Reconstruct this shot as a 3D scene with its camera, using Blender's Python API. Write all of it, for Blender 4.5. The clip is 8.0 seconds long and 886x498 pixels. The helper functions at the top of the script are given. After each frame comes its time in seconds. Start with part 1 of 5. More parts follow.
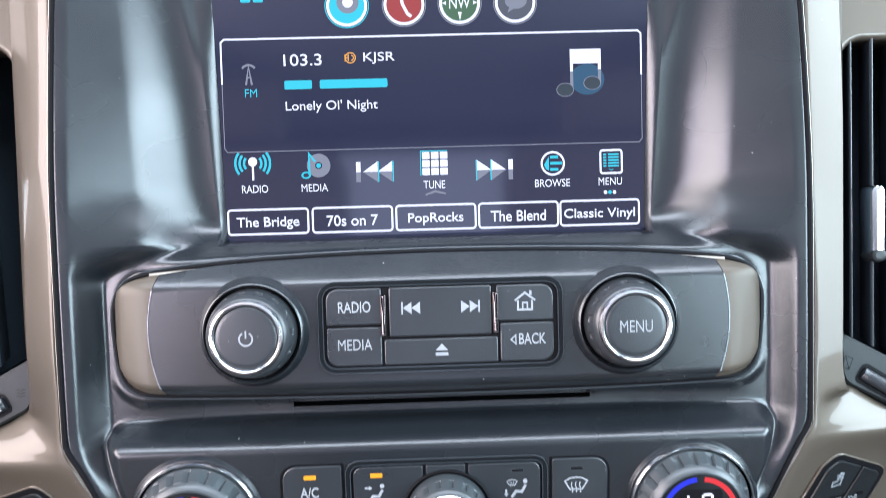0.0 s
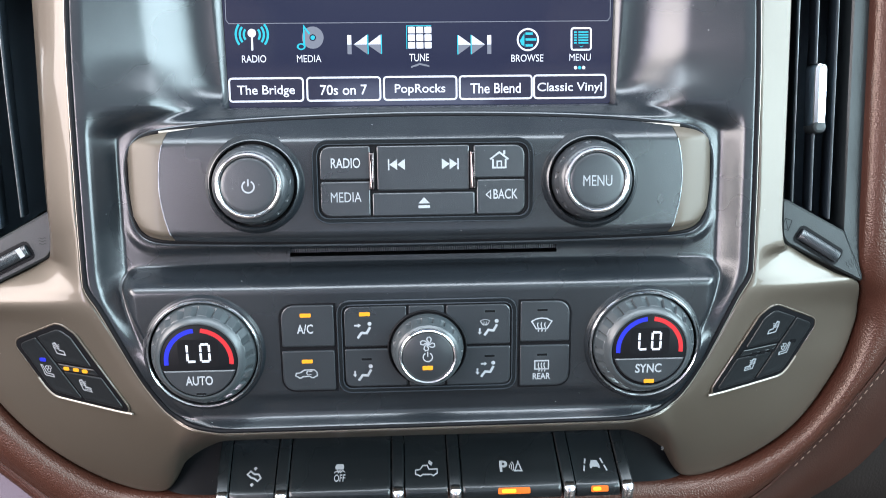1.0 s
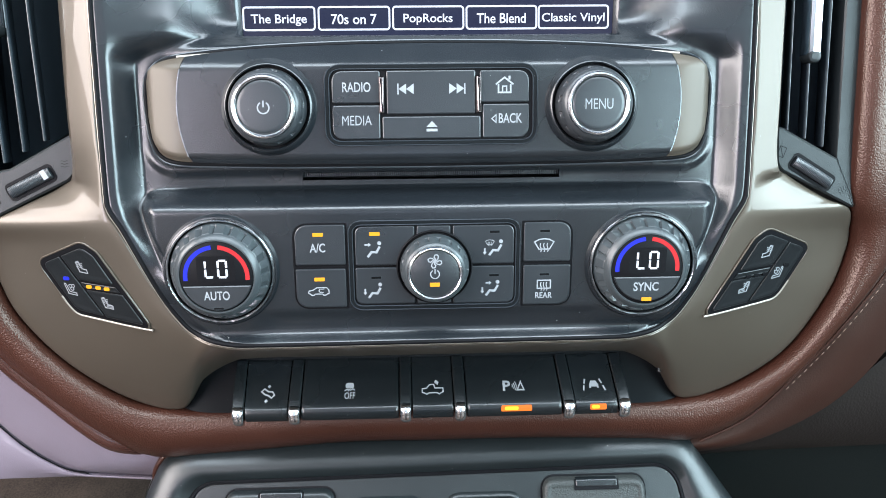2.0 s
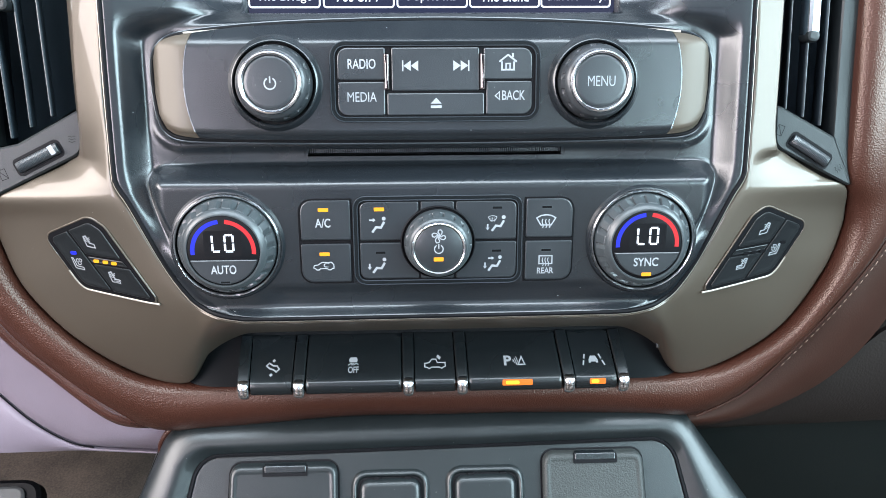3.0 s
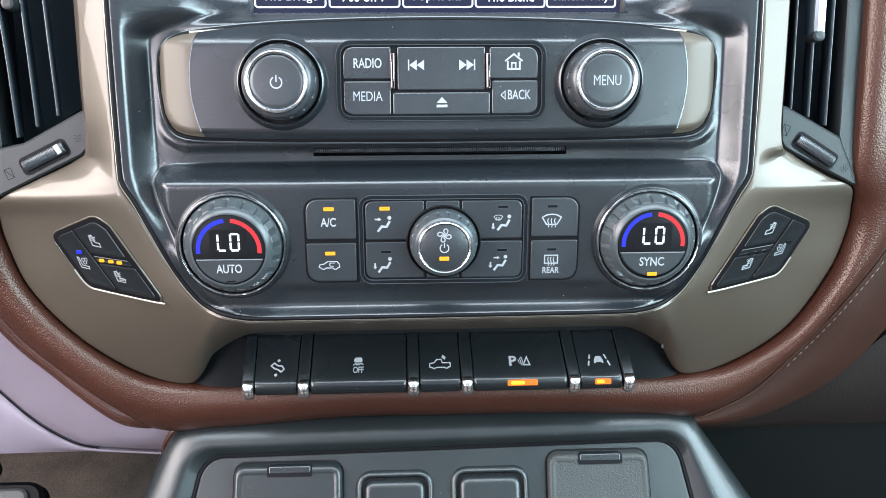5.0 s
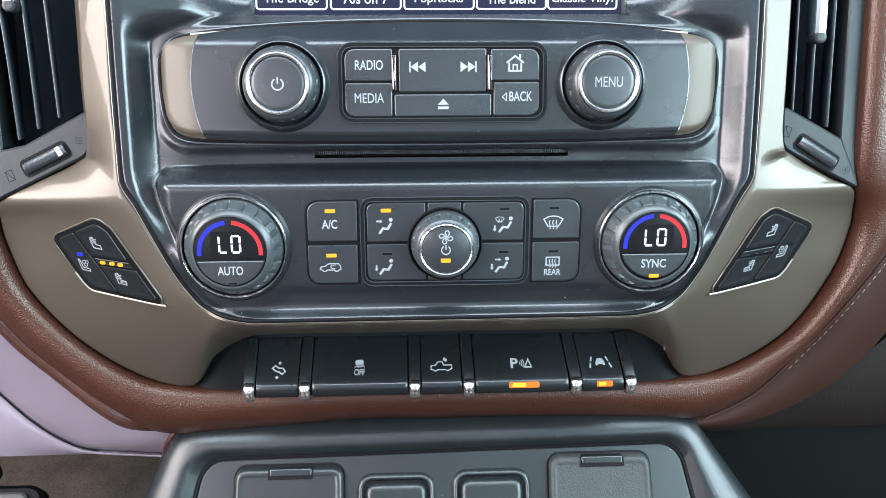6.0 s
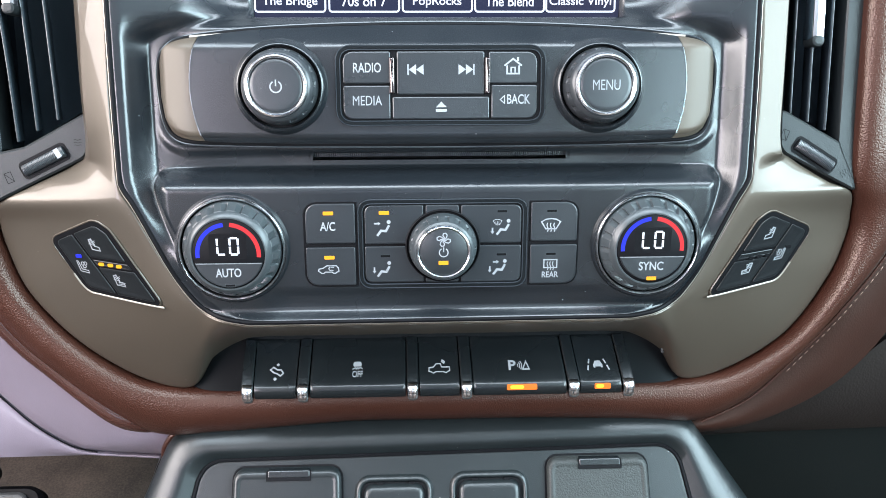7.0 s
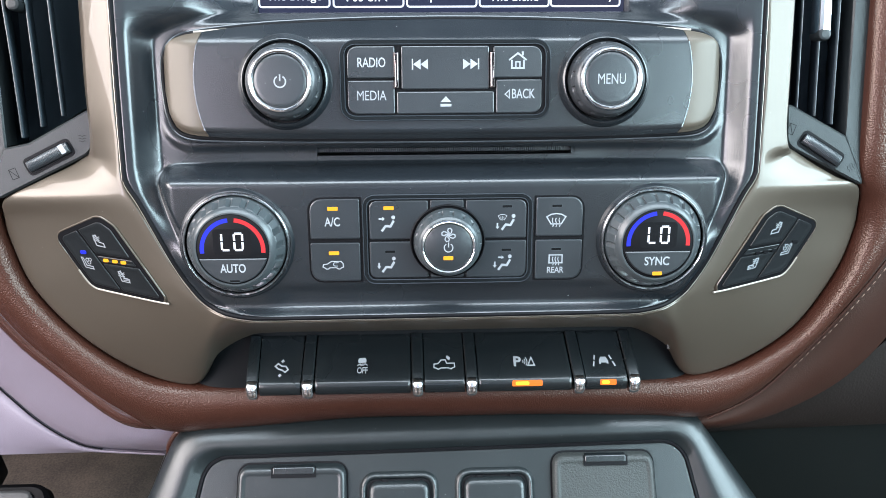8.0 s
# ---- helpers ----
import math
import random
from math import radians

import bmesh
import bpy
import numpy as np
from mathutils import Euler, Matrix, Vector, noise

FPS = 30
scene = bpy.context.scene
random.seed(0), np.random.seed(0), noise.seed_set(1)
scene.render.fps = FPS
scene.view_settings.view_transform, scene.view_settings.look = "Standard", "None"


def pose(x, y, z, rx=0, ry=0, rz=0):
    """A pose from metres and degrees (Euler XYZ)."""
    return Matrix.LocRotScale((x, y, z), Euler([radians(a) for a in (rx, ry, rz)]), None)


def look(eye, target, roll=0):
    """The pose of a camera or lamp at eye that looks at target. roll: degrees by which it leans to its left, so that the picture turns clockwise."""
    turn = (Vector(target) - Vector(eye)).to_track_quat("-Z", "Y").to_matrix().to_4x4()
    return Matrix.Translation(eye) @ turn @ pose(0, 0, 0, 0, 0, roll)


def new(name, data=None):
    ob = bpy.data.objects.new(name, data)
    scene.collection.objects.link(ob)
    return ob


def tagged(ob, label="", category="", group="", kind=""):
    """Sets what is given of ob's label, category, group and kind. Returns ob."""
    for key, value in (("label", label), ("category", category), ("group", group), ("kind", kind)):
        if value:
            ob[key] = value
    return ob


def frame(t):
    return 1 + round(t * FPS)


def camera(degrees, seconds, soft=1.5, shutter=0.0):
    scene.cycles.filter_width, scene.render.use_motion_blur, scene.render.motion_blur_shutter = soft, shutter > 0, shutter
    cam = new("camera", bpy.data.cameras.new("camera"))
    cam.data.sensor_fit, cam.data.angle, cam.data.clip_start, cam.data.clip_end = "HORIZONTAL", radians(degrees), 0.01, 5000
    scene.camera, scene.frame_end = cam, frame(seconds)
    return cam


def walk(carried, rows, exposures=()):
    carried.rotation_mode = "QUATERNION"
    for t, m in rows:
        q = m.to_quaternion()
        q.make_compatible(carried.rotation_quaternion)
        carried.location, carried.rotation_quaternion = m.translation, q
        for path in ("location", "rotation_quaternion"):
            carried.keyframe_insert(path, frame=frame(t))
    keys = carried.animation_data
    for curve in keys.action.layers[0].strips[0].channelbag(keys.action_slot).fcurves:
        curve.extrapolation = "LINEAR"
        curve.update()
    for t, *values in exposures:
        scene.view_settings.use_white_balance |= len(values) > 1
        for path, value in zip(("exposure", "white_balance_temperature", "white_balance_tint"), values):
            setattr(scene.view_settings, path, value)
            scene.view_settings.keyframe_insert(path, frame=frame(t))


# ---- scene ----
cam = camera(57.8, 8.0, soft=0.5, shutter=0.25)
PATH = [
    (0, (-0.00523, 0.06452, 0.76214), (0.03909, 1.83877, -0.15987), -1.01),
    (0.3, (-0.00547, 0.04749, 0.75674), (0.03957, 1.78724, -0.22878), -0.91),
    (0.5, (-0.00408, 0.0379, 0.75212), (0.0551, 1.76258, -0.25879), -0.51),
    (0.7, (-0.00408, 0.02877, 0.75120), (0.05946, 1.74632, -0.27154), -0.37),
    (1, (-0.00558, 0.01767, 0.74953), (0.07202, 1.71744, -0.30156), 0.29),
    (1.2, (-0.00428, 0.01049, 0.74660), (0.07503, 1.70763, -0.30860), 0.36),
    (1.5, (-0.00747, 0.00238, 0.7437), (0.07293, 1.683, -0.33752), 0.60),
    (1.7, (-0.00670, -0.00168, 0.74000), (0.06405, 1.67485, -0.34823), 0.41),
    (2, (-0.0086, -0.00653, 0.73855), (0.06239, 1.65556, -0.37158), 0.41),
    (3.5, (-0.01334, -0.01502, 0.73674), (0.07572, 1.62752, -0.40087), 1.01),
    (4, (-0.01341, -0.01573, 0.73728), (0.07361, 1.63423, -0.38968), 0.98),
    (4.5, (-0.0143, -0.01538, 0.73553), (0.06729, 1.635, -0.39123), 0.85),
    (6, (-0.01561, -0.01517, 0.73385), (0.06553, 1.64092, -0.38454), 0.79),
    (6.5, (-0.01598, -0.01565, 0.73256), (0.06241, 1.64258, -0.38283), 0.76),
    (7, (-0.01423, -0.01529, 0.73485), (0.06482, 1.64173, -0.38231), 0.84),
    (7.5, (-0.0141, -0.0155, 0.73371), (0.06269, 1.6439, -0.38006), 0.80),
    (8, (-0.01432, -0.0157, 0.73212), (0.05331, 1.64281, -0.38357), 0.52),
]
walk(cam, [(t, look(eye, target, roll)) for t, eye, target, roll in PATH],
     exposures=[(0, 0.33, 5900, 13), (0.6, 0.44, 6000, 10), (1.2, 0.43, 6000, 7.5), (2.0, 0.47, 5940, 6), (3.0, 0.58, 5910, 6), (8.0, 0.58, 5910, 6)])

# ---- light: daylight through the cab's glass ----
world = bpy.data.worlds.new("sky")
scene.world = world
world.use_nodes = True
sky = world.node_tree.nodes.new("ShaderNodeTexSky")
sky.sky_type, sky.sun_disc = "NISHITA", False
sky.sun_elevation, sky.sun_rotation = radians(50), radians(200)
world.node_tree.links.new(sky.outputs[0], world.node_tree.nodes["Background"].inputs[0])
world.node_tree.nodes["Background"].inputs[1].default_value = 0.05


def window_light(name, eye, target, width, height, power, colour):
    lamp = bpy.data.lights.new(name, "AREA")
    lamp.shape, lamp.size, lamp.size_y, lamp.energy, lamp.color = "RECTANGLE", width, height, power, colour
    ob = new(name, lamp)
    ob.matrix_world = look(eye, target)
    return ob


window_light("windscreen_daylight", (0, 0.19, 1.35), (0, 0.05, 0.6), 1.30, 0.30, 14.0, (0.90, 0.96, 1.0))
window_light("driver_window_daylight", (-0.82, -0.06, 0.96), (0.2, 0.1, 0.58), 0.90, 0.50, 20.0, (1.0, 0.865, 0.80))
window_light("passenger_window_daylight", (0.82, -0.06, 0.96), (-0.2, 0.1, 0.58), 0.90, 0.50, 21.0, (0.80, 0.97, 1.0))
window_light("rear_door_left_daylight", (-0.82, -0.95, 1.03), (0.2, -0.1, 0.75), 0.56, 0.50, 15.0, (1.0, 0.86, 0.95))
window_light("rear_door_right_daylight", (0.82, -0.95, 1.03), (-0.2, -0.1, 0.75), 0.56, 0.50, 15.0, (0.76, 0.98, 1.0))
window_light("rear_window_daylight", (0, -1.86, 1.15), (0, 0.3, 0.7), 1.2, 0.34, 2.4, (0.80, 0.83, 1.0))

# ---- frame of the dashboard face: u right, v up along it, w out of it, in millimetres ----
LEAN_BACK = radians(25)
PANEL = Matrix((
    (0.001, 0, 0, 0.0),
    (0, 0.001 * math.sin(LEAN_BACK), -0.001 * math.cos(LEAN_BACK), 0.300),
    (0, 0.001 * math.cos(LEAN_BACK), 0.001 * math.sin(LEAN_BACK), 0.550),
    (0, 0, 0, 1)))
HOME = {}


def finish(bm, sharp=38):
    bmesh.ops.recalc_face_normals(bm, faces=bm.faces)
    me = bpy.data.meshes.new("mesh")
    bm.to_mesh(me)
    bm.free()
    me.shade_smooth()
    me.set_sharp_from_angle(angle=radians(sharp))
    return me


def thing(name, at, label, category, group="", kind="", flat=True):
    """An empty at the base of a thing; at: millimetres on the dashboard face, or metres where flat is off."""
    ob = new(name)
    ob.empty_display_size = 0.01
    ob.location = PANEL @ Vector(at) if flat else Vector(at)
    HOME[ob.name] = ob.location.copy()
    return tagged(ob, label, category, group, kind)


def part(name, bm, material, parent, label="", sharp=38, flat=True, kind=""):
    """Links a bmesh as one mesh under a thing or under a part."""
    home = HOME[parent.name]
    if flat:
        bm.transform(PANEL)
    bm.transform(Matrix.Translation(-home))
    me = finish(bm, sharp)
    me.materials.append(material)
    ob = new(name, me)
    ob.parent = parent
    HOME[ob.name] = home
    return tagged(ob, label, kind=kind)


def solo(name, bm, material, label, category, at=(0, 0, 0), kind="", group="", sharp=38, flat=True):
    """Links a bmesh as a thing of its own."""
    home = PANEL @ Vector(at) if flat else Vector(at)
    if flat:
        bm.transform(PANEL)
    bm.transform(Matrix.Translation(-home))
    me = finish(bm, sharp)
    me.materials.append(material)
    ob = new(name, me)
    ob.location = home
    HOME[ob.name] = home
    return tagged(ob, label, category, group, kind)


# ---- materials ----
def material(name, colour, rough, metal=0.0, grain=0.0, grain_size=0.0006, vary=0.12, coat=0.0, rough_vary=0.06, glow=None, glow_power=0.0, leather=False, specks=0.0, shine=0.5, coat_rough=0.06):
    m = bpy.data.materials.new(name)
    m.use_nodes = True
    nt = m.node_tree
    link, node = nt.links.new, nt.nodes.new
    b = nt.nodes["Principled BSDF"]
    b.inputs["Metallic"].default_value = metal
    b.inputs["Coat Weight"].default_value = coat
    b.inputs["Coat Roughness"].default_value = coat_rough
    b.inputs["Specular IOR Level"].default_value = shine
    co = node("ShaderNodeTexCoord")
    wide = node("ShaderNodeTexNoise")
    wide.inputs["Scale"].default_value, wide.inputs["Detail"].default_value = 30.0, 2.0
    fine = node("ShaderNodeTexNoise")
    fine.inputs["Scale"].default_value, fine.inputs["Detail"].default_value = 1.0 / grain_size, 3.0
    for n in (wide, fine):
        link(co.outputs["Object"], n.inputs["Vector"])
    mixed = node("ShaderNodeMath")
    mixed.operation = "ADD"
    link(wide.outputs["Fac"], mixed.inputs[0])
    link(fine.outputs["Fac"], mixed.inputs[1])
    span = node("ShaderNodeMapRange")
    span.inputs["From Min"].default_value, span.inputs["From Max"].default_value = 0.4, 1.6
    span.inputs["To Min"].default_value, span.inputs["To Max"].default_value = 1 - vary, 1 + vary
    link(mixed.outputs[0], span.inputs["Value"])
    tint = node("ShaderNodeVectorMath")
    tint.operation = "SCALE"
    tint.inputs[0].default_value = colour
    link(span.outputs["Result"], tint.inputs["Scale"])
    out = tint.outputs["Vector"]
    for scale, radius, share, power in ((190.0, 0.045, 0.50, 1.0), (430.0, 0.055, 0.72, 0.55)) if specks else ():
        dust = node("ShaderNodeTexVoronoi")
        dust.inputs["Scale"].default_value = scale
        link(co.outputs["Object"], dust.inputs["Vector"])
        dot = node("ShaderNodeMapRange")
        dot.inputs["From Min"].default_value, dot.inputs["From Max"].default_value = radius, radius * 0.5
        link(dust.outputs["Distance"], dot.inputs["Value"])
        sep = node("ShaderNodeSeparateColor")
        link(dust.outputs["Color"], sep.inputs[0])
        pick = node("ShaderNodeMapRange")
        pick.inputs["From Min"].default_value, pick.inputs["From Max"].default_value = share, 1.0
        pick.inputs["To Max"].default_value = power * specks
        link(sep.outputs[0], pick.inputs["Value"])
        both = node("ShaderNodeMath")
        both.operation = "MULTIPLY"
        link(dot.outputs["Result"], both.inputs[0])
        link(pick.outputs["Result"], both.inputs[1])
        mix = node("ShaderNodeMix")
        mix.data_type = "RGBA"
        mix.inputs["B"].default_value = (0.5, 0.5, 0.48, 1)
        link(both.outputs[0], mix.inputs["Factor"])
        link(out, mix.inputs["A"])
        out = mix.outputs["Result"]
    link(out, b.inputs["Base Color"])
    rr = node("ShaderNodeMapRange")
    rr.inputs["From Min"].default_value, rr.inputs["From Max"].default_value = 0.1, 0.9
    rr.inputs["To Min"].default_value, rr.inputs["To Max"].default_value = max(0.02, rough - rough_vary), min(1.0, rough + rough_vary)
    link(wide.outputs["Fac"], rr.inputs["Value"])
    link(rr.outputs["Result"], b.inputs["Roughness"])
    if grain:
        bump = node("ShaderNodeBump")
        bump.inputs["Strength"].default_value = grain
        bump.inputs["Distance"].default_value = 0.0003
        if leather:
            b.inputs["Specular Tint"].default_value = (1.0, 0.84, 0.74, 1)
            cell = node("ShaderNodeTexVoronoi")
            cell.feature = "SMOOTH_F1"
            cell.inputs["Scale"].default_value = 1.0 / grain_size
            push = node("ShaderNodeVectorMath")
            push.operation = "MULTIPLY_ADD"
            push.inputs[1].default_value = (0.0004, 0.0004, 0.0004)
            link(fine.outputs["Color"], push.inputs[0])
            link(co.outputs["Object"], push.inputs[2])
            link(push.outputs[0], cell.inputs["Vector"])
            cut = node("ShaderNodeMapRange")
            cut.inputs["From Min"].default_value, cut.inputs["From Max"].default_value = 0.7, 0.1
            link(cell.outputs["Distance"], cut.inputs["Value"])
            link(cut.outputs["Result"], bump.inputs["Height"])
        else:
            link(fine.outputs["Fac"], bump.inputs["Height"])
        link(bump.outputs["Normal"], b.inputs["Normal"])
    if glow:
        b.inputs["Emission Color"].default_value = (*glow, 1)
        b.inputs["Emission Strength"].default_value = glow_power
    return m


SOFT_BLACK = material("soft_touch_charcoal_plastic", (0.0080, 0.0100, 0.0122), 0.26, grain=0.16, grain_size=0.00035, vary=0.2, specks=0.95, shine=0.64)
BUTTON_BLACK = material("matt_black_button_plastic", (0.0130, 0.0158, 0.0184), 0.30, grain=0.24, grain_size=0.00035, vary=0.2, specks=0.45, shine=0.62)
KEY_BLACK = material("satin_black_key_plastic", (0.0055, 0.0072, 0.0082), 0.27, grain=0.06, shine=0.6, specks=0.5)
BEZEL_BLACK = material("satin_black_bezel", (0.0035, 0.0045, 0.0055), 0.6, grain=0.12, specks=0.4, shine=0.1)
GAP_BLACK = material("deep_black_plastic", (0.003, 0.003, 0.0038), 0.55, shine=0.1)
VENT_BLACK = material("vent_black_plastic", (0.018, 0.0255, 0.033), 0.6, grain=0.1, shine=0.15)
VANE_LIT_EDGE = material("vane_edge_highlight", (0.036, 0.042, 0.046), 0.3, metal=0.2)
VENT_GREY = material("vent_grey_plastic", (0.0105, 0.0125, 0.0132), 0.42, grain=0.25, shine=0.3)
KNOB_GREY = material("knob_grey_rubber", (0.032, 0.038, 0.041), 0.34, grain=0.15)
KNOB_DARK = material("knob_dark_rubber", (0.026, 0.029, 0.032), 0.30, grain=0.15)
CHROME = material("chrome", (0.75, 0.75, 0.76), 0.17, metal=1.0, vary=0.04)
SATIN = material("satin_chrome", (0.30, 0.32, 0.34), 0.26, metal=1.0, vary=0.05)
# chrome tinted brown in place of the leather and seats it mirrors
CHROME_CAB_TINT = material("chrome_with_cab_reflection", (0.30, 0.255, 0.25), 0.17, metal=1.0, vary=0.05)
TAN = material("champagne_lacquer", (0.072, 0.0590, 0.0450), 0.42, metal=0.42, coat=0.32, coat_rough=0.04, vary=0.06, rough_vary=0.04, specks=0.4, shine=0.35)
# lacquer lightened for edge highlights; also the radio panel's champagne strip
TAN_EDGE = material("champagne_edge", (0.26, 0.235, 0.20), 0.34, metal=0.4, vary=0.05)
WING = material("champagne_insert", (0.068, 0.0562, 0.0430), 0.42, metal=0.15, shine=0.26, coat=0.06, vary=0.05)
LEATHER = material("brown_leather", (0.0315, 0.0108, 0.0069), 0.34, grain=0.42, grain_size=0.00075, leather=True, vary=0.2, shine=0.48)
SMOOTH_LEATHER = material("smooth_worn_leather", (0.036, 0.0135, 0.0100), 0.20, grain=0.14, grain_size=0.0012, vary=0.25, shine=0.9)
PAD_LEATHER = material("plain_brown_leather", (0.022, 0.0088, 0.0062), 0.46, grain=0.15, grain_size=0.0009, leather=True, vary=0.2, shine=0.24)
# paler than the cab's leather, to lighten the climate panel's reflections
SEAT_HIDE = material("pale_reflector_seat_leather", (0.17, 0.14, 0.125), 0.45, grain=0.3, grain_size=0.0011, leather=True, vary=0.12)
# mauve put into the brown plastic in place of reflected sky
KNEE = material("knee_plastic_with_sky_sheen", (0.146, 0.125, 0.155), 0.34, grain=0.3, vary=0.16)
DARK_PANEL = material("dark_lower_panel", (0.0035, 0.0048, 0.0046), 0.6, shine=0.14, grain=0.3)
DARK_SKIN = material("dark_skin", (0.0075, 0.0058, 0.0054), 0.5, grain=0.3, grain_size=0.0013, leather=True, shine=0.2)
CONSOLE = material("console_charcoal_plastic", (0.0090, 0.0115, 0.0124), 0.33, grain=0.22, grain_size=0.0004, specks=1.0, shine=0.46)
LID = material("pebbled_lid_plastic", (0.0250, 0.0275, 0.0265), 0.45, grain=1.0, grain_size=0.0009, vary=0.3, specks=0.6, shine=0.3)
CARPET = material("brown_carpet", (0.066, 0.050, 0.040), 0.95, grain=1.0, grain_size=0.0022, vary=0.8)
ALLOY = material("brushed_alloy", (0.05, 0.053, 0.055), 0.5, metal=0.25, shine=0.3)
GLOSS_EDGE = material("glossy_black_edge", (0.02, 0.024, 0.028), 0.16, vary=0.05)
LINING = material("cab_lining", (0.10, 0.105, 0.115), 0.8, grain=0.3, grain_size=0.002)
HEADLINER = material("light_headliner_cloth", (0.46, 0.47, 0.49), 0.9, grain=0.3, grain_size=0.002)
SCREEN_BLACK = material("display_glass", (0.006, 0.007, 0.012), 0.08, vary=0.02, rough_vary=0.02, coat=0.4)
SEAT_BLACK = material("seat_switch_plastic", (0.008, 0.009, 0.0098), 0.32, grain=0.15, shine=0.26, specks=0.3)
PRINT = material("white_print", (0.20, 0.212, 0.225), 0.5, vary=0.03)
THREAD = material("tan_thread", (0.21, 0.135, 0.10), 0.7, vary=0.1)


def lit(name, colour, power):
    return material(name, (0.012, 0.012, 0.012), 0.3, vary=0.0, glow=colour, glow_power=power, shine=0.12)


UI_WHITE = lit("display_white", (0.85, 0.88, 1.0), 1.0)
UI_GREY = lit("display_grey", (0.45, 0.48, 0.6), 0.45)
UI_DIM = lit("display_dim", (0.20, 0.22, 0.30), 0.35)
UI_CYAN = lit("display_cyan", (0.03, 0.58, 0.72), 0.9)
UI_BLUE = lit("display_blue", (0.01, 0.14, 0.30), 0.45)
UI_NIGHT = lit("display_night", (0.03, 0.06, 0.10), 0.4)
UI_RED = lit("display_red", (0.55, 0.05, 0.05), 0.6)
UI_GREEN = lit("display_green", (0.10, 0.25, 0.12), 0.5)
UI_ORANGE = lit("display_orange", (0.95, 0.42, 0.06), 0.8)
AMBER = lit("amber_indicator", (1.0, 0.40, 0.0), 1.15)
AMBER_DEEP = lit("deep_amber_indicator", (1.0, 0.19, 0.0), 1.0)
BLUE_LED = lit("blue_indicator", (0.012, 0.025, 1.0), 0.72)
RED_LED = lit("red_indicator", (0.9, 0.02, 0.03), 0.8)
AMBER_CORE = lit("amber_core", (1.0, 0.50, 0.01), 1.5)
DIGIT = lit("white_digit", (0.9, 0.92, 1.0), 1.2)


# ---- shapes, in millimetres on the dashboard face ----
def sst(a, b, x):
    t = min(1.0, max(0.0, (x - a) / (b - a)))
    return t * t * (3 - 2 * t)


def along(table, x):
    """Linear look-up in rows of (x, value)."""
    if x <= table[0][0]:
        return table[0][1]
    for (a, p), (b, q) in zip(table, table[1:]):
        if x <= b:
            return p + (q - p) * (x - a) / (b - a)
    return table[-1][1]


def curve(points, steps=8, closed=False):
    """A smooth curve through points of any dimension."""
    n, out = len(points), []
    last = n if closed else n - 1
    for i in range(last):
        if closed:
            p0, p1, p2, p3 = (points[(i + k) % n] for k in (-1, 0, 1, 2))
        else:
            p0, p1, p2, p3 = points[max(i - 1, 0)], points[i], points[i + 1], points[min(i + 2, n - 1)]
        for s in range(steps):
            t = s / steps
            out.append(tuple(0.5 * (2 * b + (c - a) * t + (2 * a - 5 * b + 4 * c - d) * t * t + (3 * b - a - 3 * c + d) * t ** 3)
                             for a, b, c, d in zip(p0, p1, p2, p3)))
    if not closed:
        out.append(tuple(points[-1]))
    return out


def rounded(corners, radii, steps=6):
    """A polygon with rounded corners, anticlockwise or clockwise as given."""
    n, out = len(corners), []
    if not hasattr(radii, "__len__"):
        radii = [radii] * n
    for i in range(n):
        p, a, b = Vector(corners[i]), Vector(corners[i - 1]), Vector(corners[(i + 1) % n])
        r = radii[i]
        da, db = (a - p).normalized(), (b - p).normalized()
        if r <= 0:
            out.append((p.x, p.y))
            continue
        ang = da.angle(db)
        cut = min(r / math.tan(ang / 2), 0.49 * (a - p).length, 0.49 * (b - p).length)
        s, e = p + da * cut, p + db * cut
        for k in range(steps + 1):
            t = k / steps
            q = s * (1 - t) ** 2 + p * (2 * t * (1 - t)) + e * t ** 2
            q = q * 0.82 + (s.lerp(e, t)) * 0.18 if 0 < k < steps else q
            out.append((q.x, q.y))
    return out


def rect(u0, v0, u1, v1, r, steps=5):
    return rounded([(u0, v0), (u1, v0), (u1, v1), (u0, v1)], r, steps)


def area2(pts):
    return sum(a[0] * b[1] - b[0] * a[1] for a, b in zip(pts, pts[1:] + pts[:1]))


def inset(pts, d):
    """Moves an outline inwards by d."""
    sign = 1 if area2(pts) > 0 else -1
    out, n = [], len(pts)
    for i in range(n):
        a, p, b = Vector(pts[i - 1]), Vector(pts[i]), Vector(pts[(i + 1) % n])
        e, f = (p - a).normalized(), (b - p).normalized()
        nrm = Vector((-(e.y + f.y), e.x + f.x))
        nrm = nrm.normalized() * sign if nrm.length > 1e-6 else Vector((-e.y, e.x)) * sign
        k = max(0.5, math.sqrt(max(0.0, (1 + e.dot(f)) / 2)))
        out.append((p.x + nrm.x * d / k, p.y + nrm.y * d / k))
    return out


def zero(u, v):
    return 0.0


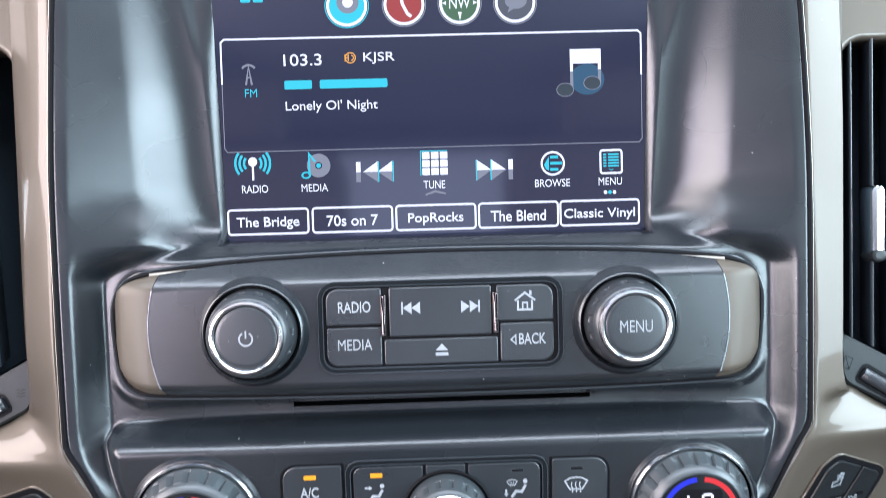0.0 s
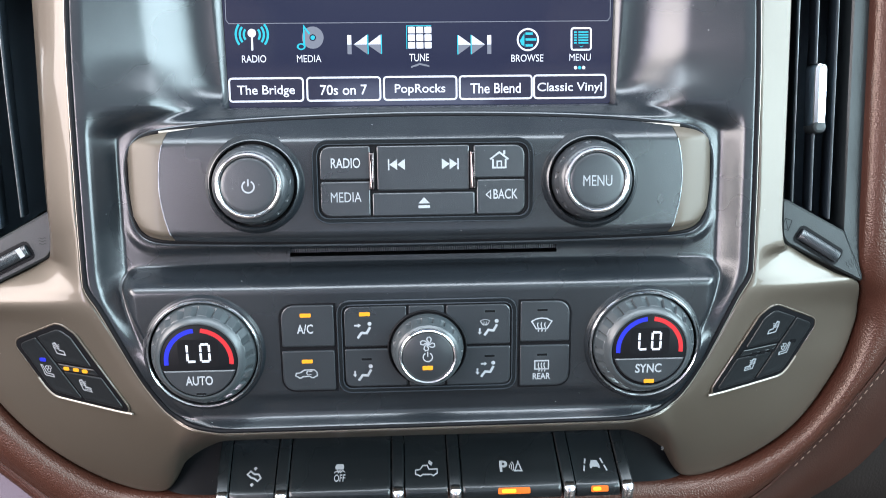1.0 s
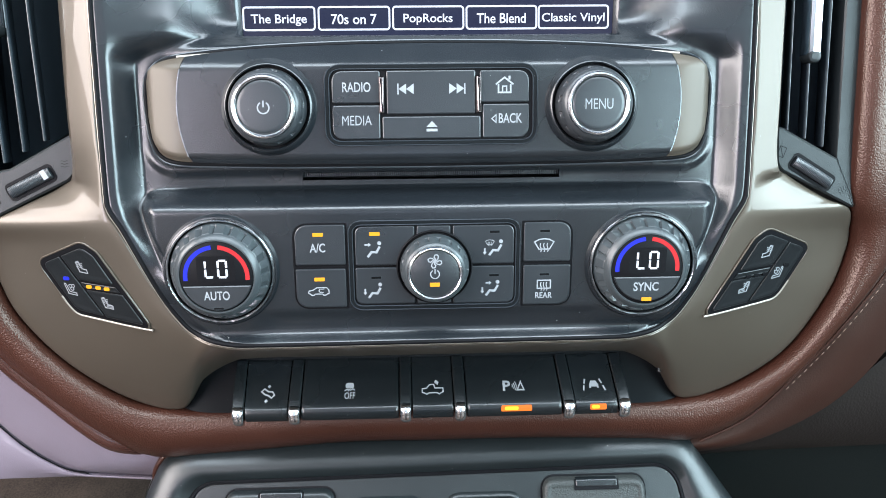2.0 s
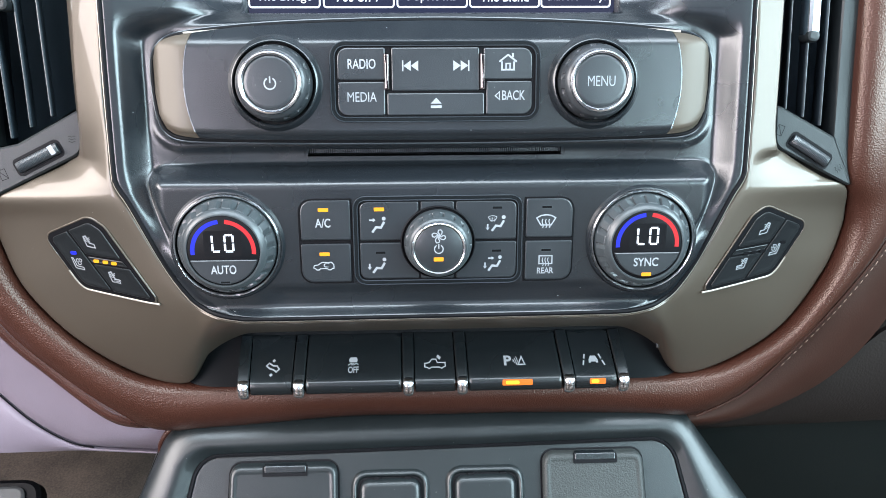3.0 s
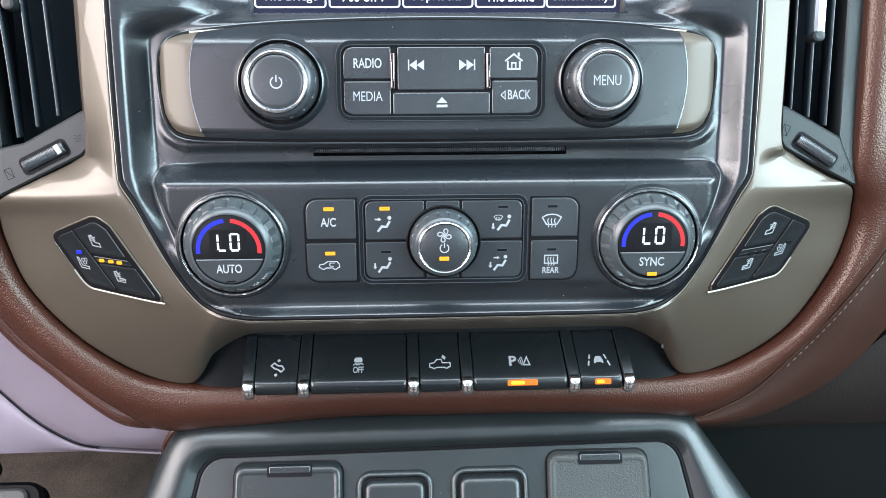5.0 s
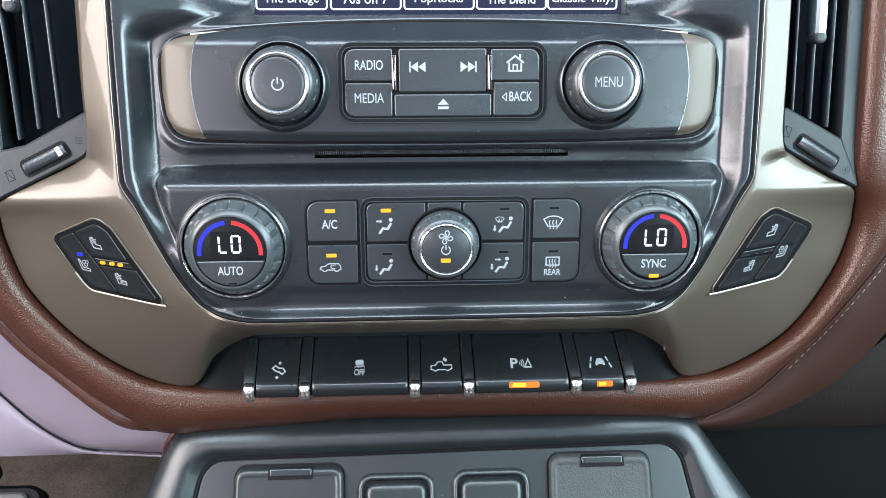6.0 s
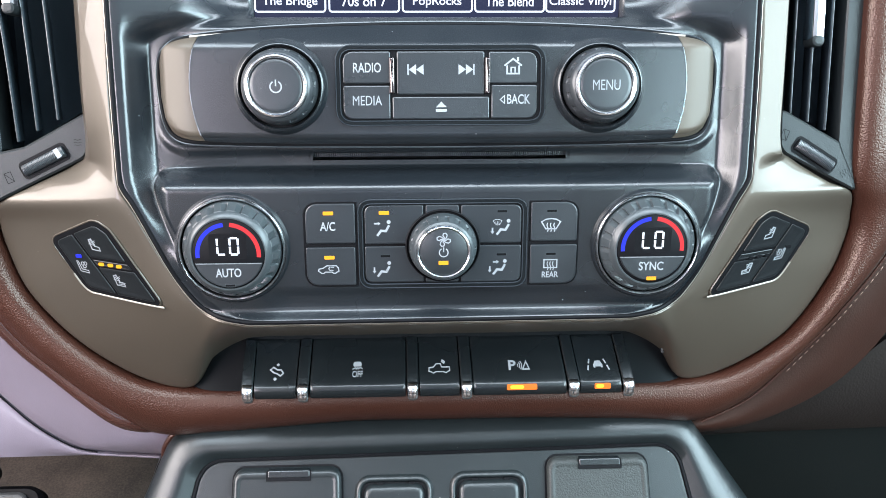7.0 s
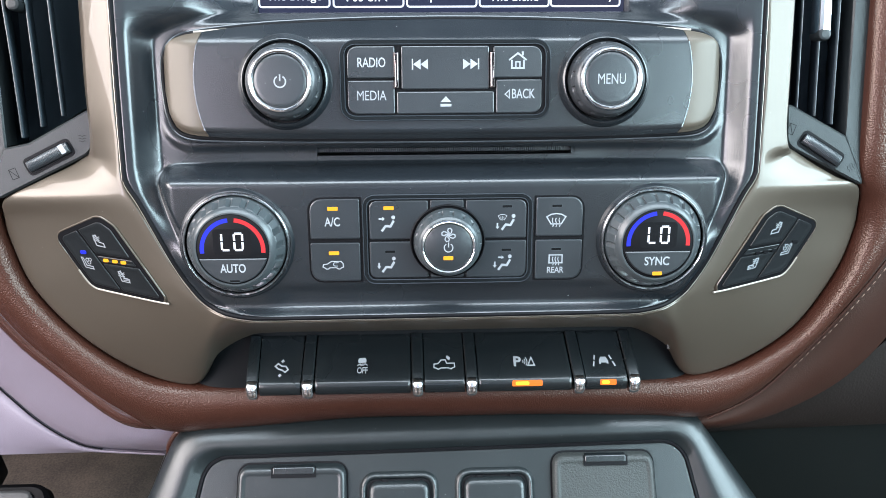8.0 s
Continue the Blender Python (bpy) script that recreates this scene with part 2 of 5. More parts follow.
def prism(outline, profile, surf=zero, bm=None, cap=True):
    """Rings of an outline, each moved in by inset and put at w, with the last one capped. surf(u, v) is added to w."""
    bm = bm or bmesh.new()
    rings = []
    for d, w in profile:
        pts = inset(outline, d) if d else outline
        rings.append([bm.verts.new((u, v, w + surf(u, v))) for u, v in pts])
    n = len(outline)
    for a, b in zip(rings, rings[1:]):
        for i in range(n):
            bm.faces.new((a[i], a[(i + 1) % n], b[(i + 1) % n], b[i]))
    if cap:
        d, w = profile[-1]
        extra = 0.004 * max(max(p[0] for p in outline) - min(p[0] for p in outline), max(p[1] for p in outline) - min(p[1] for p in outline))
        flat_ring = [bm.verts.new((u, v, w + surf(u, v))) for u, v in inset(outline, d + extra)]
        for i in range(n):
            bm.faces.new((rings[-1][i], rings[-1][(i + 1) % n], flat_ring[(i + 1) % n], flat_ring[i]))
        bm.faces.new(flat_ring)
        bm.faces.new(rings[0][::-1])
    return bm


def key(outline, back, front, edge=0.6, surf=zero, bm=None):
    """A button cap with a rounded rim."""
    return prism(outline, [(0, back), (0, front - edge), (edge * 0.3, front - edge * 0.3), (edge, front)], surf, bm)


def dished(corners, radii, profile, surf=zero):
    """A cap whose rings keep the corners of their outline."""
    bm = bmesh.new()
    rings = []
    for d, w in profile:
        pts = rounded(inset(corners, d) if d else corners, [max(0.3, r - d * 0.6) for r in radii])
        rings.append([bm.verts.new((u, v, w + surf(u, v))) for u, v in pts])
    n = len(rings[0])
    for a, b in zip(rings, rings[1:]):
        for i in range(n):
            bm.faces.new((a[i], a[(i + 1) % n], b[(i + 1) % n], b[i]))
    bm.faces.new(rings[-1])
    bm.faces.new(rings[0][::-1])
    return bm


def frame_ring(outline, width, back, front, edge=0.5, surf=zero, bm=None):
    """A raised rim that follows an outline."""
    bm = bm or bmesh.new()
    rings = []
    for d, w in ((0, back), (0, front - edge), (edge, front), (width - edge, front), (width, front - edge), (width, back)):
        rings.append([bm.verts.new((u, v, w + surf(u, v))) for u, v in inset(outline, d)])
    n = len(outline)
    for a, b in zip(rings, rings[1:] + rings[:1]):
        for i in range(n):
            bm.faces.new((a[i], a[(i + 1) % n], b[(i + 1) % n], b[i]))
    return bm


def lathe(profile, seg=72, wave=None, bm=None):
    """Turns rows of (radius, w) about the w axis. wave(angle, row) changes the radius."""
    bm = bm or bmesh.new()
    rings = []
    for j, (r, w) in enumerate(profile):
        if r < 1e-6:
            rings.append([bm.verts.new((0, 0, w))])
            continue
        ring = []
        for i in range(seg):
            a = 2 * math.pi * i / seg
            q = r + (wave(a, j) if wave else 0)
            ring.append(bm.verts.new((q * math.cos(a), q * math.sin(a), w)))
        rings.append(ring)
    for a, b in zip(rings, rings[1:]):
        for i in range(seg):
            k = (i + 1) % seg
            if len(a) == 1 and len(b) == 1:
                continue
            if len(b) == 1:
                bm.faces.new((a[i], a[k], b[0]))
            elif len(a) == 1:
                bm.faces.new((a[0], b[k], b[i]))
            else:
                bm.faces.new((a[i], a[k], b[k], b[i]))
    return bm


def placed(bm, u, v, w, tilt=0.0):
    """Moves a shape to a place on the face; tilt: degrees by which it leans about the u axis."""
    bm.transform(Matrix.Translation((u, v, w)) @ Matrix.Rotation(radians(tilt), 4, "X"))
    return bm


def tube(points, radius, closed=False, sides=8, bm=None):
    bm = bm or bmesh.new()
    pts = [Vector(p) for p in points]
    n, rings = len(pts), []
    for i, p in enumerate(pts):
        a = pts[i - 1] if (closed or i) else p
        b = pts[(i + 1) % n] if (closed or i < n - 1) else p
        d = (b - a).normalized()
        side = d.cross(Vector((0, 0, 1)))
        side = side.normalized() if side.length > 1e-6 else Vector((1, 0, 0))
        up = side.cross(d)
        rings.append([bm.verts.new(p + radius * (math.cos(2 * math.pi * k / sides) * side + math.sin(2 * math.pi * k / sides) * up)) for k in range(sides)])
    for i in range(n if closed else n - 1):
        a, b = rings[i], rings[(i + 1) % n]
        for k in range(sides):
            bm.faces.new((a[k], a[(k + 1) % sides], b[(k + 1) % sides], b[k]))
    if not closed:
        bm.faces.new(rings[0])
        bm.faces.new(rings[-1])
    return bm


def loft(inner, outer, across, bulge, steps=6, bm=None, skirt=0.0, edge=0.0, fold=None):
    """A surface between two curves given by matching stations (u, v, w); bulge(t) lifts it between them."""
    bm = bm or bmesh.new()
    a, b = curve(inner, steps), curve(outer, steps)
    rows = []
    for p, q in zip(a, b):
        row = []
        long = max(6.0, math.dist(p, q))
        near = [0.0, 0.35 / long, 0.8 / long, 1.4 / long, 2.2 / long]
        for t in near + [near[-1] + (1 - 2 * near[-1]) * k / across for k in range(1, across)] + [1 - x for x in reversed(near)]:
            rise = bulge(t)
            if fold:
                rise += (fold(t) - rise) * sst(27, 22, long)
            lift = rise - edge * ((1 - min(1, t * long / 2.2)) ** 2 + (1 - min(1, (1 - t) * long / 2.2)) ** 2)
            row.append(bm.verts.new((p[0] + (q[0] - p[0]) * t, p[1] + (q[1] - p[1]) * t, p[2] + (q[2] - p[2]) * t + lift)))
        if skirt:
            row.insert(0, bm.verts.new((p[0], p[1], p[2] + bulge(0) - edge - skirt)))
            row.append(bm.verts.new((q[0], q[1], q[2] + bulge(1) - edge - skirt)))
        rows.append(row)
    for r, s in zip(rows, rows[1:]):
        for k in range(len(r) - 1):
            bm.faces.new((r[k], r[k + 1], s[k + 1], s[k]))
    return bm


def mirrored(stations):
    """Stations of the half with u > 0, from the top down to the middle, carried round to the other half."""
    return list(stations) + [(-s[0], *s[1:]) for s in reversed(stations) if abs(s[0]) > 1e-6]


def box(u0, v0, w0, u1, v1, w1, bm=None, bevel=0.0):
    own = bmesh.new()
    bmesh.ops.create_cube(own, size=1)
    own.transform(Matrix.Translation(((u0 + u1) / 2, (v0 + v1) / 2, (w0 + w1) / 2)) @ Matrix.Diagonal((u1 - u0, v1 - v0, w1 - w0, 1)))
    if bevel:
        bmesh.ops.bevel(own, geom=own.edges[:], offset=bevel, segments=2, affect="EDGES", profile=0.5)
    if bm is None:
        return own
    me = bpy.data.meshes.new("x")
    own.to_mesh(me)
    own.free()
    bm.from_mesh(me)
    bpy.data.meshes.remove(me)
    return bm


from mathutils.bvhtree import BVHTree
# ---- cab shell round the camera ----
def slab(name, x0, y0, z0, x1, y1, z1, label, category="wall", mat_=LINING):
    return solo(name, box(x0, y0, z0, x1, y1, z1), mat_, label, category, ((x0 + x1) / 2, (y0 + y1) / 2, z0), "structure", flat=False)


def holed_wall(name, axis, at, thick, a0, a1, z0, z1, holes, hz0, hz1, label):
    """A wall across x or y with window openings between hz0 and hz1."""
    bm = bmesh.new()
    spans = [(a0, z0, a1, hz0), (a0, hz1, a1, z1)]
    edges_ = [a0] + [x for h in holes for x in h] + [a1]
    spans += [(edges_[k], hz0, edges_[k + 1], hz1) for k in range(0, len(edges_), 2)]
    for p0, q0, p1, q1 in spans:
        if axis == "x":
            box(at, p0, q0, at + thick, p1, q1, bm)
        else:
            box(p0, at, q0, p1, at + thick, q1, bm)
    return solo(name, bm, LINING, label, "wall", (0, at, z0) if axis == "y" else (at, 0, z0), "structure", flat=False)


solo("floor", box(-0.95, -2.0, -0.05, 0.95, 1.0, 0.02), CARPET, "brown looped carpet on the cab floor", "carpet", (0, 0, -0.05), "structure", flat=False)
slab("ceiling", -0.95, -2.0, 1.40, 0.95, 0.03, 1.45, "light cloth headliner of the cab", "headliner", HEADLINER)
SIDE_WINDOWS = ((-1.26, -0.66), (-0.54, 0.42))
holed_wall("wall_left", "x", -0.92, 0.06, -2.0, 1.0, 0.0, 1.42, SIDE_WINDOWS, 0.68, 1.30, "plain door lining with window openings")
holed_wall("wall_right", "x", 0.86, 0.06, -2.0, 1.0, 0.0, 1.42, SIDE_WINDOWS, 0.68, 1.30, "plain door lining with window openings")
holed_wall("wall_back", "y", -1.95, 0.06, -0.95, 0.95, 0.0, 1.42, ((-0.65, 0.65),), 0.95, 1.34, "plain rear cab wall with a window opening")
slab("wall_front", -0.95, 0.95, 0.0, 0.95, 1.0, 0.85, "plain firewall under the windscreen")

# ---- fascia of the centre stack ----
SIDE = [(-57.2, 85.8), (-56.8, 93.8), (-55.5, 103.2), (-52.9, 111.1), (-47.0, 117.7), (-33.1, 127.3), (-5.2, 139.7), (2.9, 143.3), (6.8, 145.0), (12.6, 145.6), (40, 145.9), (60, 146.1), (100, 146.1), (118, 145.7), (155, 144.2), (195, 141.5)]


def half_width(v):
    return along(SIDE, v)


def climate_face(u, v):
    return -1.0 + 0.113 * v


def pod_top(u):
    return 78.0 - 4.6 * (u / 107) ** 2


def pod_distance(u, v):
    """Distance from the radio panel's outline, negative inside."""
    r = 10.0
    mid = 0.5 * (pod_top(u) + 25.0)
    qx, qv = abs(u) - 126.5 + r, abs(v - mid) - 0.5 * (pod_top(u) - 25.0) + r
    return math.hypot(max(qx, 0), max(qv, 0)) + min(max(qx, qv), 0) - r


def edge_height(u, v):
    return -7.0 - 3.6 * sst(2, -40, v) + 5.6 * sst(-52, -57.4, v) - 0.014 * u


def opening_half(v):
    """The display opening narrows towards its foot."""
    return 89.6 + 0.046 * (v - 82)


def on_glass(u, v):
    """The display stands a little steeper than the fascia."""
    return -33.9 + 0.11 * (v - 90)


def shoulder(u, v):
    """The raised rim round the radio panel: a straight outer slope up to a crest, then a chamfer down to the panel."""
    pd = pod_distance(u, v)
    side = sst(98, 121, abs(u)) * sst(19, 37, v)
    above = sst(45, 60, v)
    wide = 3.4 + 1.6 * above
    wide += (4.0 - wide) * side
    crest = 2.6
    rise = 2.4 + 1.6 * above
    rise += (0.4 - rise) * side
    t = min(1.0, max(0.0, (crest + wide - pd) / wide))
    ease = 0.12
    climb = t * t / (2 * ease) if t < ease else t - ease / 2
    round_off = 0.9 * sst(crest + 3.8, crest - 0.8, pd) * min(1.0, rise / 6.0)
    return rise * climb / (1 - ease / 2) - round_off - 0.2 * min(max(0.0, 2.6 - pd), 2.2)


def fascia_height(u, v):
    d = half_width(v) - abs(u)
    diagonal = sst(8, 0, v)
    flange = 5.2 - 1.2 * diagonal
    high = sst(70, 88, v)
    reach = 8.5 + 41.0 * high - 5 * sst(92, 185, v)
    eh = edge_height(u, v)
    base = -20.0 + 3.6 * sst(70, 128, abs(u)) * sst(108, 76, v) - 8.5 * sst(80, 106, v) + 4.5 * sst(95, 150, v)
    base += (eh - 1.6 - base) * sst(12, -24, v)
    if d < flange:
        w = eh + 0.17 * (flange - d)
    else:
        x = min(1.0, (d - flange) / reach)
        w = eh + (base - eh) * (1 - (1 - x) ** (1.3 - 0.25 * high))
    w += shoulder(u, v)
    w += min(0.0, on_glass(u, v) + 2.6 - w) * sst(28, 0, abs(u) - opening_half(v)) * sst(76, 92, v)
    front = climate_face(u, v)
    front += (eh + 1.0 - front) * sst(-46, -57, v) - 1.5 * sst(-41, -47, v) * sst(-56, -47, v) * sst(88, 70, abs(u))
    low = sst(-14, -38, v)
    a, b, r = 14.4 - v, 0.9 * (135.0 - abs(u)), 10.0
    q = r - math.hypot(r - a, r - b) if a < r and b < r else min(a, b)
    x = min(1.0, max(0.0, q / 10.5))
    m = (4.6 * x * x if x < 0.18 else 1 - (1 - x) ** 1.9 * 1.2408) * (sst(8.5, 14.5, d) * (1 - low) + sst(0.5, 9, d) * low)
    w = w + (front - w) * m
    return w - 1.2 * sst(1.2, 0, d)


SLOT = (-61.8, 16.8, 61.8, 20.4)
OPEN = (94.6, 81.6)


def build_fascia():
    bm = bmesh.new()
    vs = sorted(set([-57.5, -57.2, -56.6, -56] + [round(-55 + 1.25 * i, 3) for i in range(201) if -55 + 1.25 * i < 84] + [SLOT[1], SLOT[3], OPEN[1]] + [84 + 3.5 * i for i in range(32)]))
    ss = sorted(set([round(-149.5 + 0.9965 * i, 3) for i in range(301)] + [SLOT[0], SLOT[2], -OPEN[0], OPEN[0], -149.2, 149.2]))
    rows = []
    for v in vs:
        k = half_width(v) / 149.5
        edge = OPEN[0] * k
        pull = (opening_half(v) - edge) * sst(62, OPEN[1], v)
        row = []
        for s in ss:
            u = s * k
            near = sst(60, edge, abs(u)) if abs(u) <= edge else sst(136 * k, edge, abs(u))
            u += pull * near * (1 if u > 0 else -1)
            row.append(bm.verts.new((u, v, fascia_height(u, v))))
        rows.append(row)
    for j in range(len(vs) - 1):
        for i in range(len(ss) - 1):
            um, vm = (ss[i] + ss[i + 1]) / 2, (vs[j] + vs[j + 1]) / 2
            if SLOT[0] < um < SLOT[2] and SLOT[1] < vm < SLOT[3] or abs(um) < OPEN[0] and vm > OPEN[1]:
                continue
            bm.faces.new((rows[j][i], rows[j][i + 1], rows[j + 1][i + 1], rows[j + 1][i]))
    loose = [x for x in bm.verts if not x.link_faces]
    bmesh.ops.delete(bm, geom=loose, context="VERTS")
    return bm


stack = thing("center_stack", (0, 0, -20), "charcoal soft-touch centre stack fascia set in the dashboard", "dashboard panel")
part("fascia", build_fascia(), SOFT_BLACK, stack, sharp=70)

# rolled edge of the display opening
lip = bmesh.new()
path = [(1, v) for v in (192, 175, 160, 145, 130, 120, 110, 102, 96, 92, 88, 85, 83, OPEN[1])]
path = path + [(-1, v) for s, v in reversed(path)]
rings = []
for k, fall in ((0, 0), (0.2, 0.04), (0.45, 0.2), (0.7, 0.48), (0.88, 0.78), (1.0, 1.15), (1.05, 1.9)):
    ring_ = []
    for s, v in path:
        out, w0 = opening_half(v), fascia_height(opening_half(v), v)
        low = 2.6 * k if v < 82 else 0
        ring_.append(lip.verts.new((s * (out + (87.5 - out) * k), v + low, w0 + (on_glass(0, v) - w0) * fall)))
    rings.append(ring_)
for a, b in zip(rings, rings[1:]):
    for i in range(len(path) - 1):
        lip.faces.new((a[i], a[i + 1], b[i + 1], b[i]))
part("display_surround", lip, SOFT_BLACK, stack, sharp=85)
slot = bmesh.new()
corners = [(SLOT[0], SLOT[1]), (SLOT[2], SLOT[1]), (SLOT[2], SLOT[3]), (SLOT[0], SLOT[3])]
front = [slot.verts.new((u, v, fascia_height(u, v) + 0.1)) for u, v in corners]
back = [slot.verts.new((u, v, -36)) for u, v in corners]
for i in range(4):
    slot.faces.new((front[i], front[(i + 1) % 4], back[(i + 1) % 4], back[i]))
slot.faces.new(back)
disc_slot = part("disc_slot", slot, GAP_BLACK, stack, "long narrow black disc slot")
felt = bmesh.new()
for i in range(124):
    u = -61.5 + i
    box(u, 18.3, -27, u + 0.62, 20.1, -22.4, felt)
part("slot_brush", felt, BUTTON_BLACK, disc_slot, kind="stuff")
for u in (-64.5, 63.9):
    part("slot_end", key(rect(u - 2.3, 17.2, u + 2.3, 20.0, 0.7), -23, -20.6, 0.5), VENT_GREY, disc_slot, "small grey guide at the end of the slot")

# thin line between fascia and trim, lightened for the highlight on the trim's bevel
EDGE_R = [(142.0, 190.8, -7.0), (146.1, 118.0, -7.0), (146.5, 60.0, -7.0), (146.0, 12.6, -7.0), (145.4, 6.8, -7.0), (143.8, 2.9, -7.0), (139.2, -5.2, -7.4), (126.5, -32.9, -10.4), (117.4, -46.9, -10.6), (111.0, -53.0, -10.5), (103.2, -55.7, -6.2), (93.9, -57.5, -5.0), (84.0, -58.1, -5.0), (40.0, -58.2, -5.0), (0.0, -58.2, -5.0)]
part("edge_gap", tube(curve([(u * 0.9965, v + (0.5 if v < -40 else 0.25 if v < 6 else 0), w + 0.3 - 0.014 * u) for u, v, w in mirrored(EDGE_R)], 5), 1.15), GAP_BLACK, stack)
part("edge_strip", tube(curve([(u * 1.003, v - (0.4 if v < -40 else 0.2 if v < 6 else 0), w - 0.014 * u) for u, v, w in mirrored(EDGE_R)], 5), 0.6), TAN_EDGE, stack, "thin strip along the fascia's edge, lightened for the trim bevel's highlight")

# ---- champagne trim round the stack ----
TRIM_IN = [(142.7, 195.7, -7.0), (147.2, 62.0, -7.0), (146.7, 25.3, -7.0), (146.5, 9.7, -7.0), (144.6, 2.9, -7.0), (142.1, -1.6, -7.1), (137.8, -10.1, -7.8), (133.4, -19.7, -9.0), (127.7, -31.5, -10.3), (123.0, -39.8, -10.6), (117.7, -47.8, -10.6), (111.6, -53.5, -10.1), (103.7, -56.3, -5.3), (94.9, -58.6, -5.0), (86.0, -59.2, -5.0), (45.0, -59.3, -5.0), (0.0, -59.3, -5.0)]
TRIM_OUT = [(166.0, 195, -19.6), (164.0, 62, -19.6), (164.4, 24, -20), (172, 15.6, -21), (190, 4.8, -21), (203, -0.5, -22.5), (208.5, -12, -31), (209.3, -24, -35), (203, -46, -38), (185, -76.5, -43), (157, -97, -47), (131, -103, -47), (118.3, -86.4, -43), (102, -75.8, -38), (87, -71.8, -31), (45, -71.2, -29), (0, -71.2, -29)]


def trim_bulge(t):
    return 1.5 * math.sin(math.pi * t ** 0.7)


def trim_fold(t):
    """Narrow stretches: a broad facet and a steep outer one, meeting in a crease."""
    return 8.6 * t if t < 0.78 else 6.71 * (1 - t) / 0.22


def left_side(stations, swaps):
    """The same stations for the driver's side, with some of them moved."""
    return [swaps.get(i, (-s[0], *s[1:])) for i, s in enumerate(stations)]


trim = thing("stack_trim", (0, -65, -12), "glossy champagne metallic trim framing the centre stack", "dashboard trim")
trim_out_left = left_side(TRIM_OUT, {0: (-166.6, 195, -20), 1: (-166.6, 62, -20), 2: (-166.2, 24, -20.4), 4: (-192, 6.0, -21), 5: (-209, -2.2, -23), 6: (-214, -12, -31), 7: (-214, -26, -36), 8: (-206.5, -50, -40)})
trim_bm = loft([(u, v, w - 0.014 * u) for u, v, w in mirrored(TRIM_IN)], TRIM_OUT + trim_out_left[-2::-1], 18, trim_bulge, 8, skirt=6, edge=1.4, fold=trim_fold)
trim_tree = BVHTree.FromBMesh(trim_bm)
part("trim_frame", trim_bm, TAN, trim, sharp=20)

# ---- leather roll and knee panels ----
ROLL_IN = [(202, 195, -18), (202, 87, -18), (202, 30, -19), (203.2, 4, -23), (208.5, -10, -31), (210, -24, -35), (204, -46.5, -38), (186, -77, -43), (158, -97.6, -47), (131, -103.5, -49), (100, -104, -50), (50, -104, -50), (0, -104, -50)]
ROLL_OUT_R = [(262, 195, -45), (260, 87, -42), (252, 30, -40), (246, 4, -40), (240, -16, -40), (231, -36, -41), (213, -63, -44), (194, -90, -51), (170, -116, -55), (144, -130, -57), (110, -130, -60), (50, -128, -60), (0, -128, -60)]
ROLL_OUT_L = [(-270, 195, -50), (-268, 87, -50), (-262, 30, -48), (-256, 4, -48), (-249, -17, -48), (-240, -49, -50), (-223, -77, -55), (-205, -95.5, -57), (-178, -119.5, -58), (-152, -132.5, -58), (-120, -133, -60), (-50, -128, -60)]


def roll_bulge(t):
    return 13.5 * math.sqrt(max(0.0, 1 - (2 * t - 1) ** 2)) - 3.0


roll = thing("dashboard_roll", (0, -128, -60), "padded brown leather roll round the dashboard trim", "leather padding")
roll_in = ROLL_IN + left_side(ROLL_IN, {0: (-222, 195, -20), 1: (-222, 87, -20), 2: (-221, 30, -21), 3: (-217, 4, -24), 4: (-216, -10, -31), 5: (-215, -26, -36), 6: (-207.5, -50.5, -40)})[-2::-1]
roll_out = ROLL_OUT_R + ROLL_OUT_L[::-1]
part("leather_roll", loft(roll_in, roll_out, 22, roll_bulge, 8, skirt=14), LEATHER, roll, sharp=80)
PAD_OUT = [(330, 195, -75), (328, 87, -75), (318, 30, -70), (300, 4, -68), (285, -20, -66), (271, -52, -64), (251, -85, -62), (226, -111, -61), (196, -129, -62), (165, -139, -63), (120, -144, -66), (60, -145, -68)]
part("piping", tube(curve([(u * 0.985 + 0.6, v + 2.6, w + 5.4) for u, v, w in ROLL_OUT_L[:9]] + [(-161, -124.5, -57), (-146, -127.0, -66), (-130, -128.0, -78)], 8), 6.0, sides=20), SMOOTH_LEATHER, roll, "rounded smooth leather piping under the roll")
part("lower_pad", loft([(u, v, w - 4) for u, v, w in ROLL_OUT_R[:12]], PAD_OUT, 14, lambda t: 5 * math.sin(math.pi * t) - 2, 8, skirt=8), PAD_LEATHER, roll, "stitched brown leather lower pad", sharp=80)
seam = curve([(u + 4, v - 2.5, w + 0.5) for u, v, w in ROLL_OUT_R[:10]], 40)
part("seam_ridge", tube([(u - 1.9, v + 1.2, w + 0.1) for u, v, w in seam[::6]], 0.75, sides=8), LEATHER, roll, "fine raised seam beside the stitching")
step, run, last = 3.7, 0.0, Vector(seam[0])
for p in seam[1:]:
    p = Vector(p)
    run += (p - last).length
    if run >= step and -104 < p.y < 60:
        run = 0.0
        d = (p - last).normalized()
        own = bmesh.new()
        bmesh.ops.create_uvsphere(own, u_segments=8, v_segments=5, radius=1)
        own.transform(Matrix.Translation(p) @ d.to_track_quat("X", "Z").to_matrix().to_4x4() @ Matrix.Diagonal((1.35, 0.30, 0.30, 1)))
        part("stitch", own, THREAD, roll)
    last = p

KNEE_IN = [(-294, 16, -62), (-262, -38, -60), (-236, -64, -62), (-206, -93, -64), (-178, -118, -65), (-157, -132, -65), (-140, -137, -66)]
KNEE_MID = [(-345, -20, -90), (-300, -68, -88), (-250, -118, -85), (-229.5, -137, -84), (-211, -148.8, -84), (-197, -152.6, -84), (-160, -155.5, -84)]
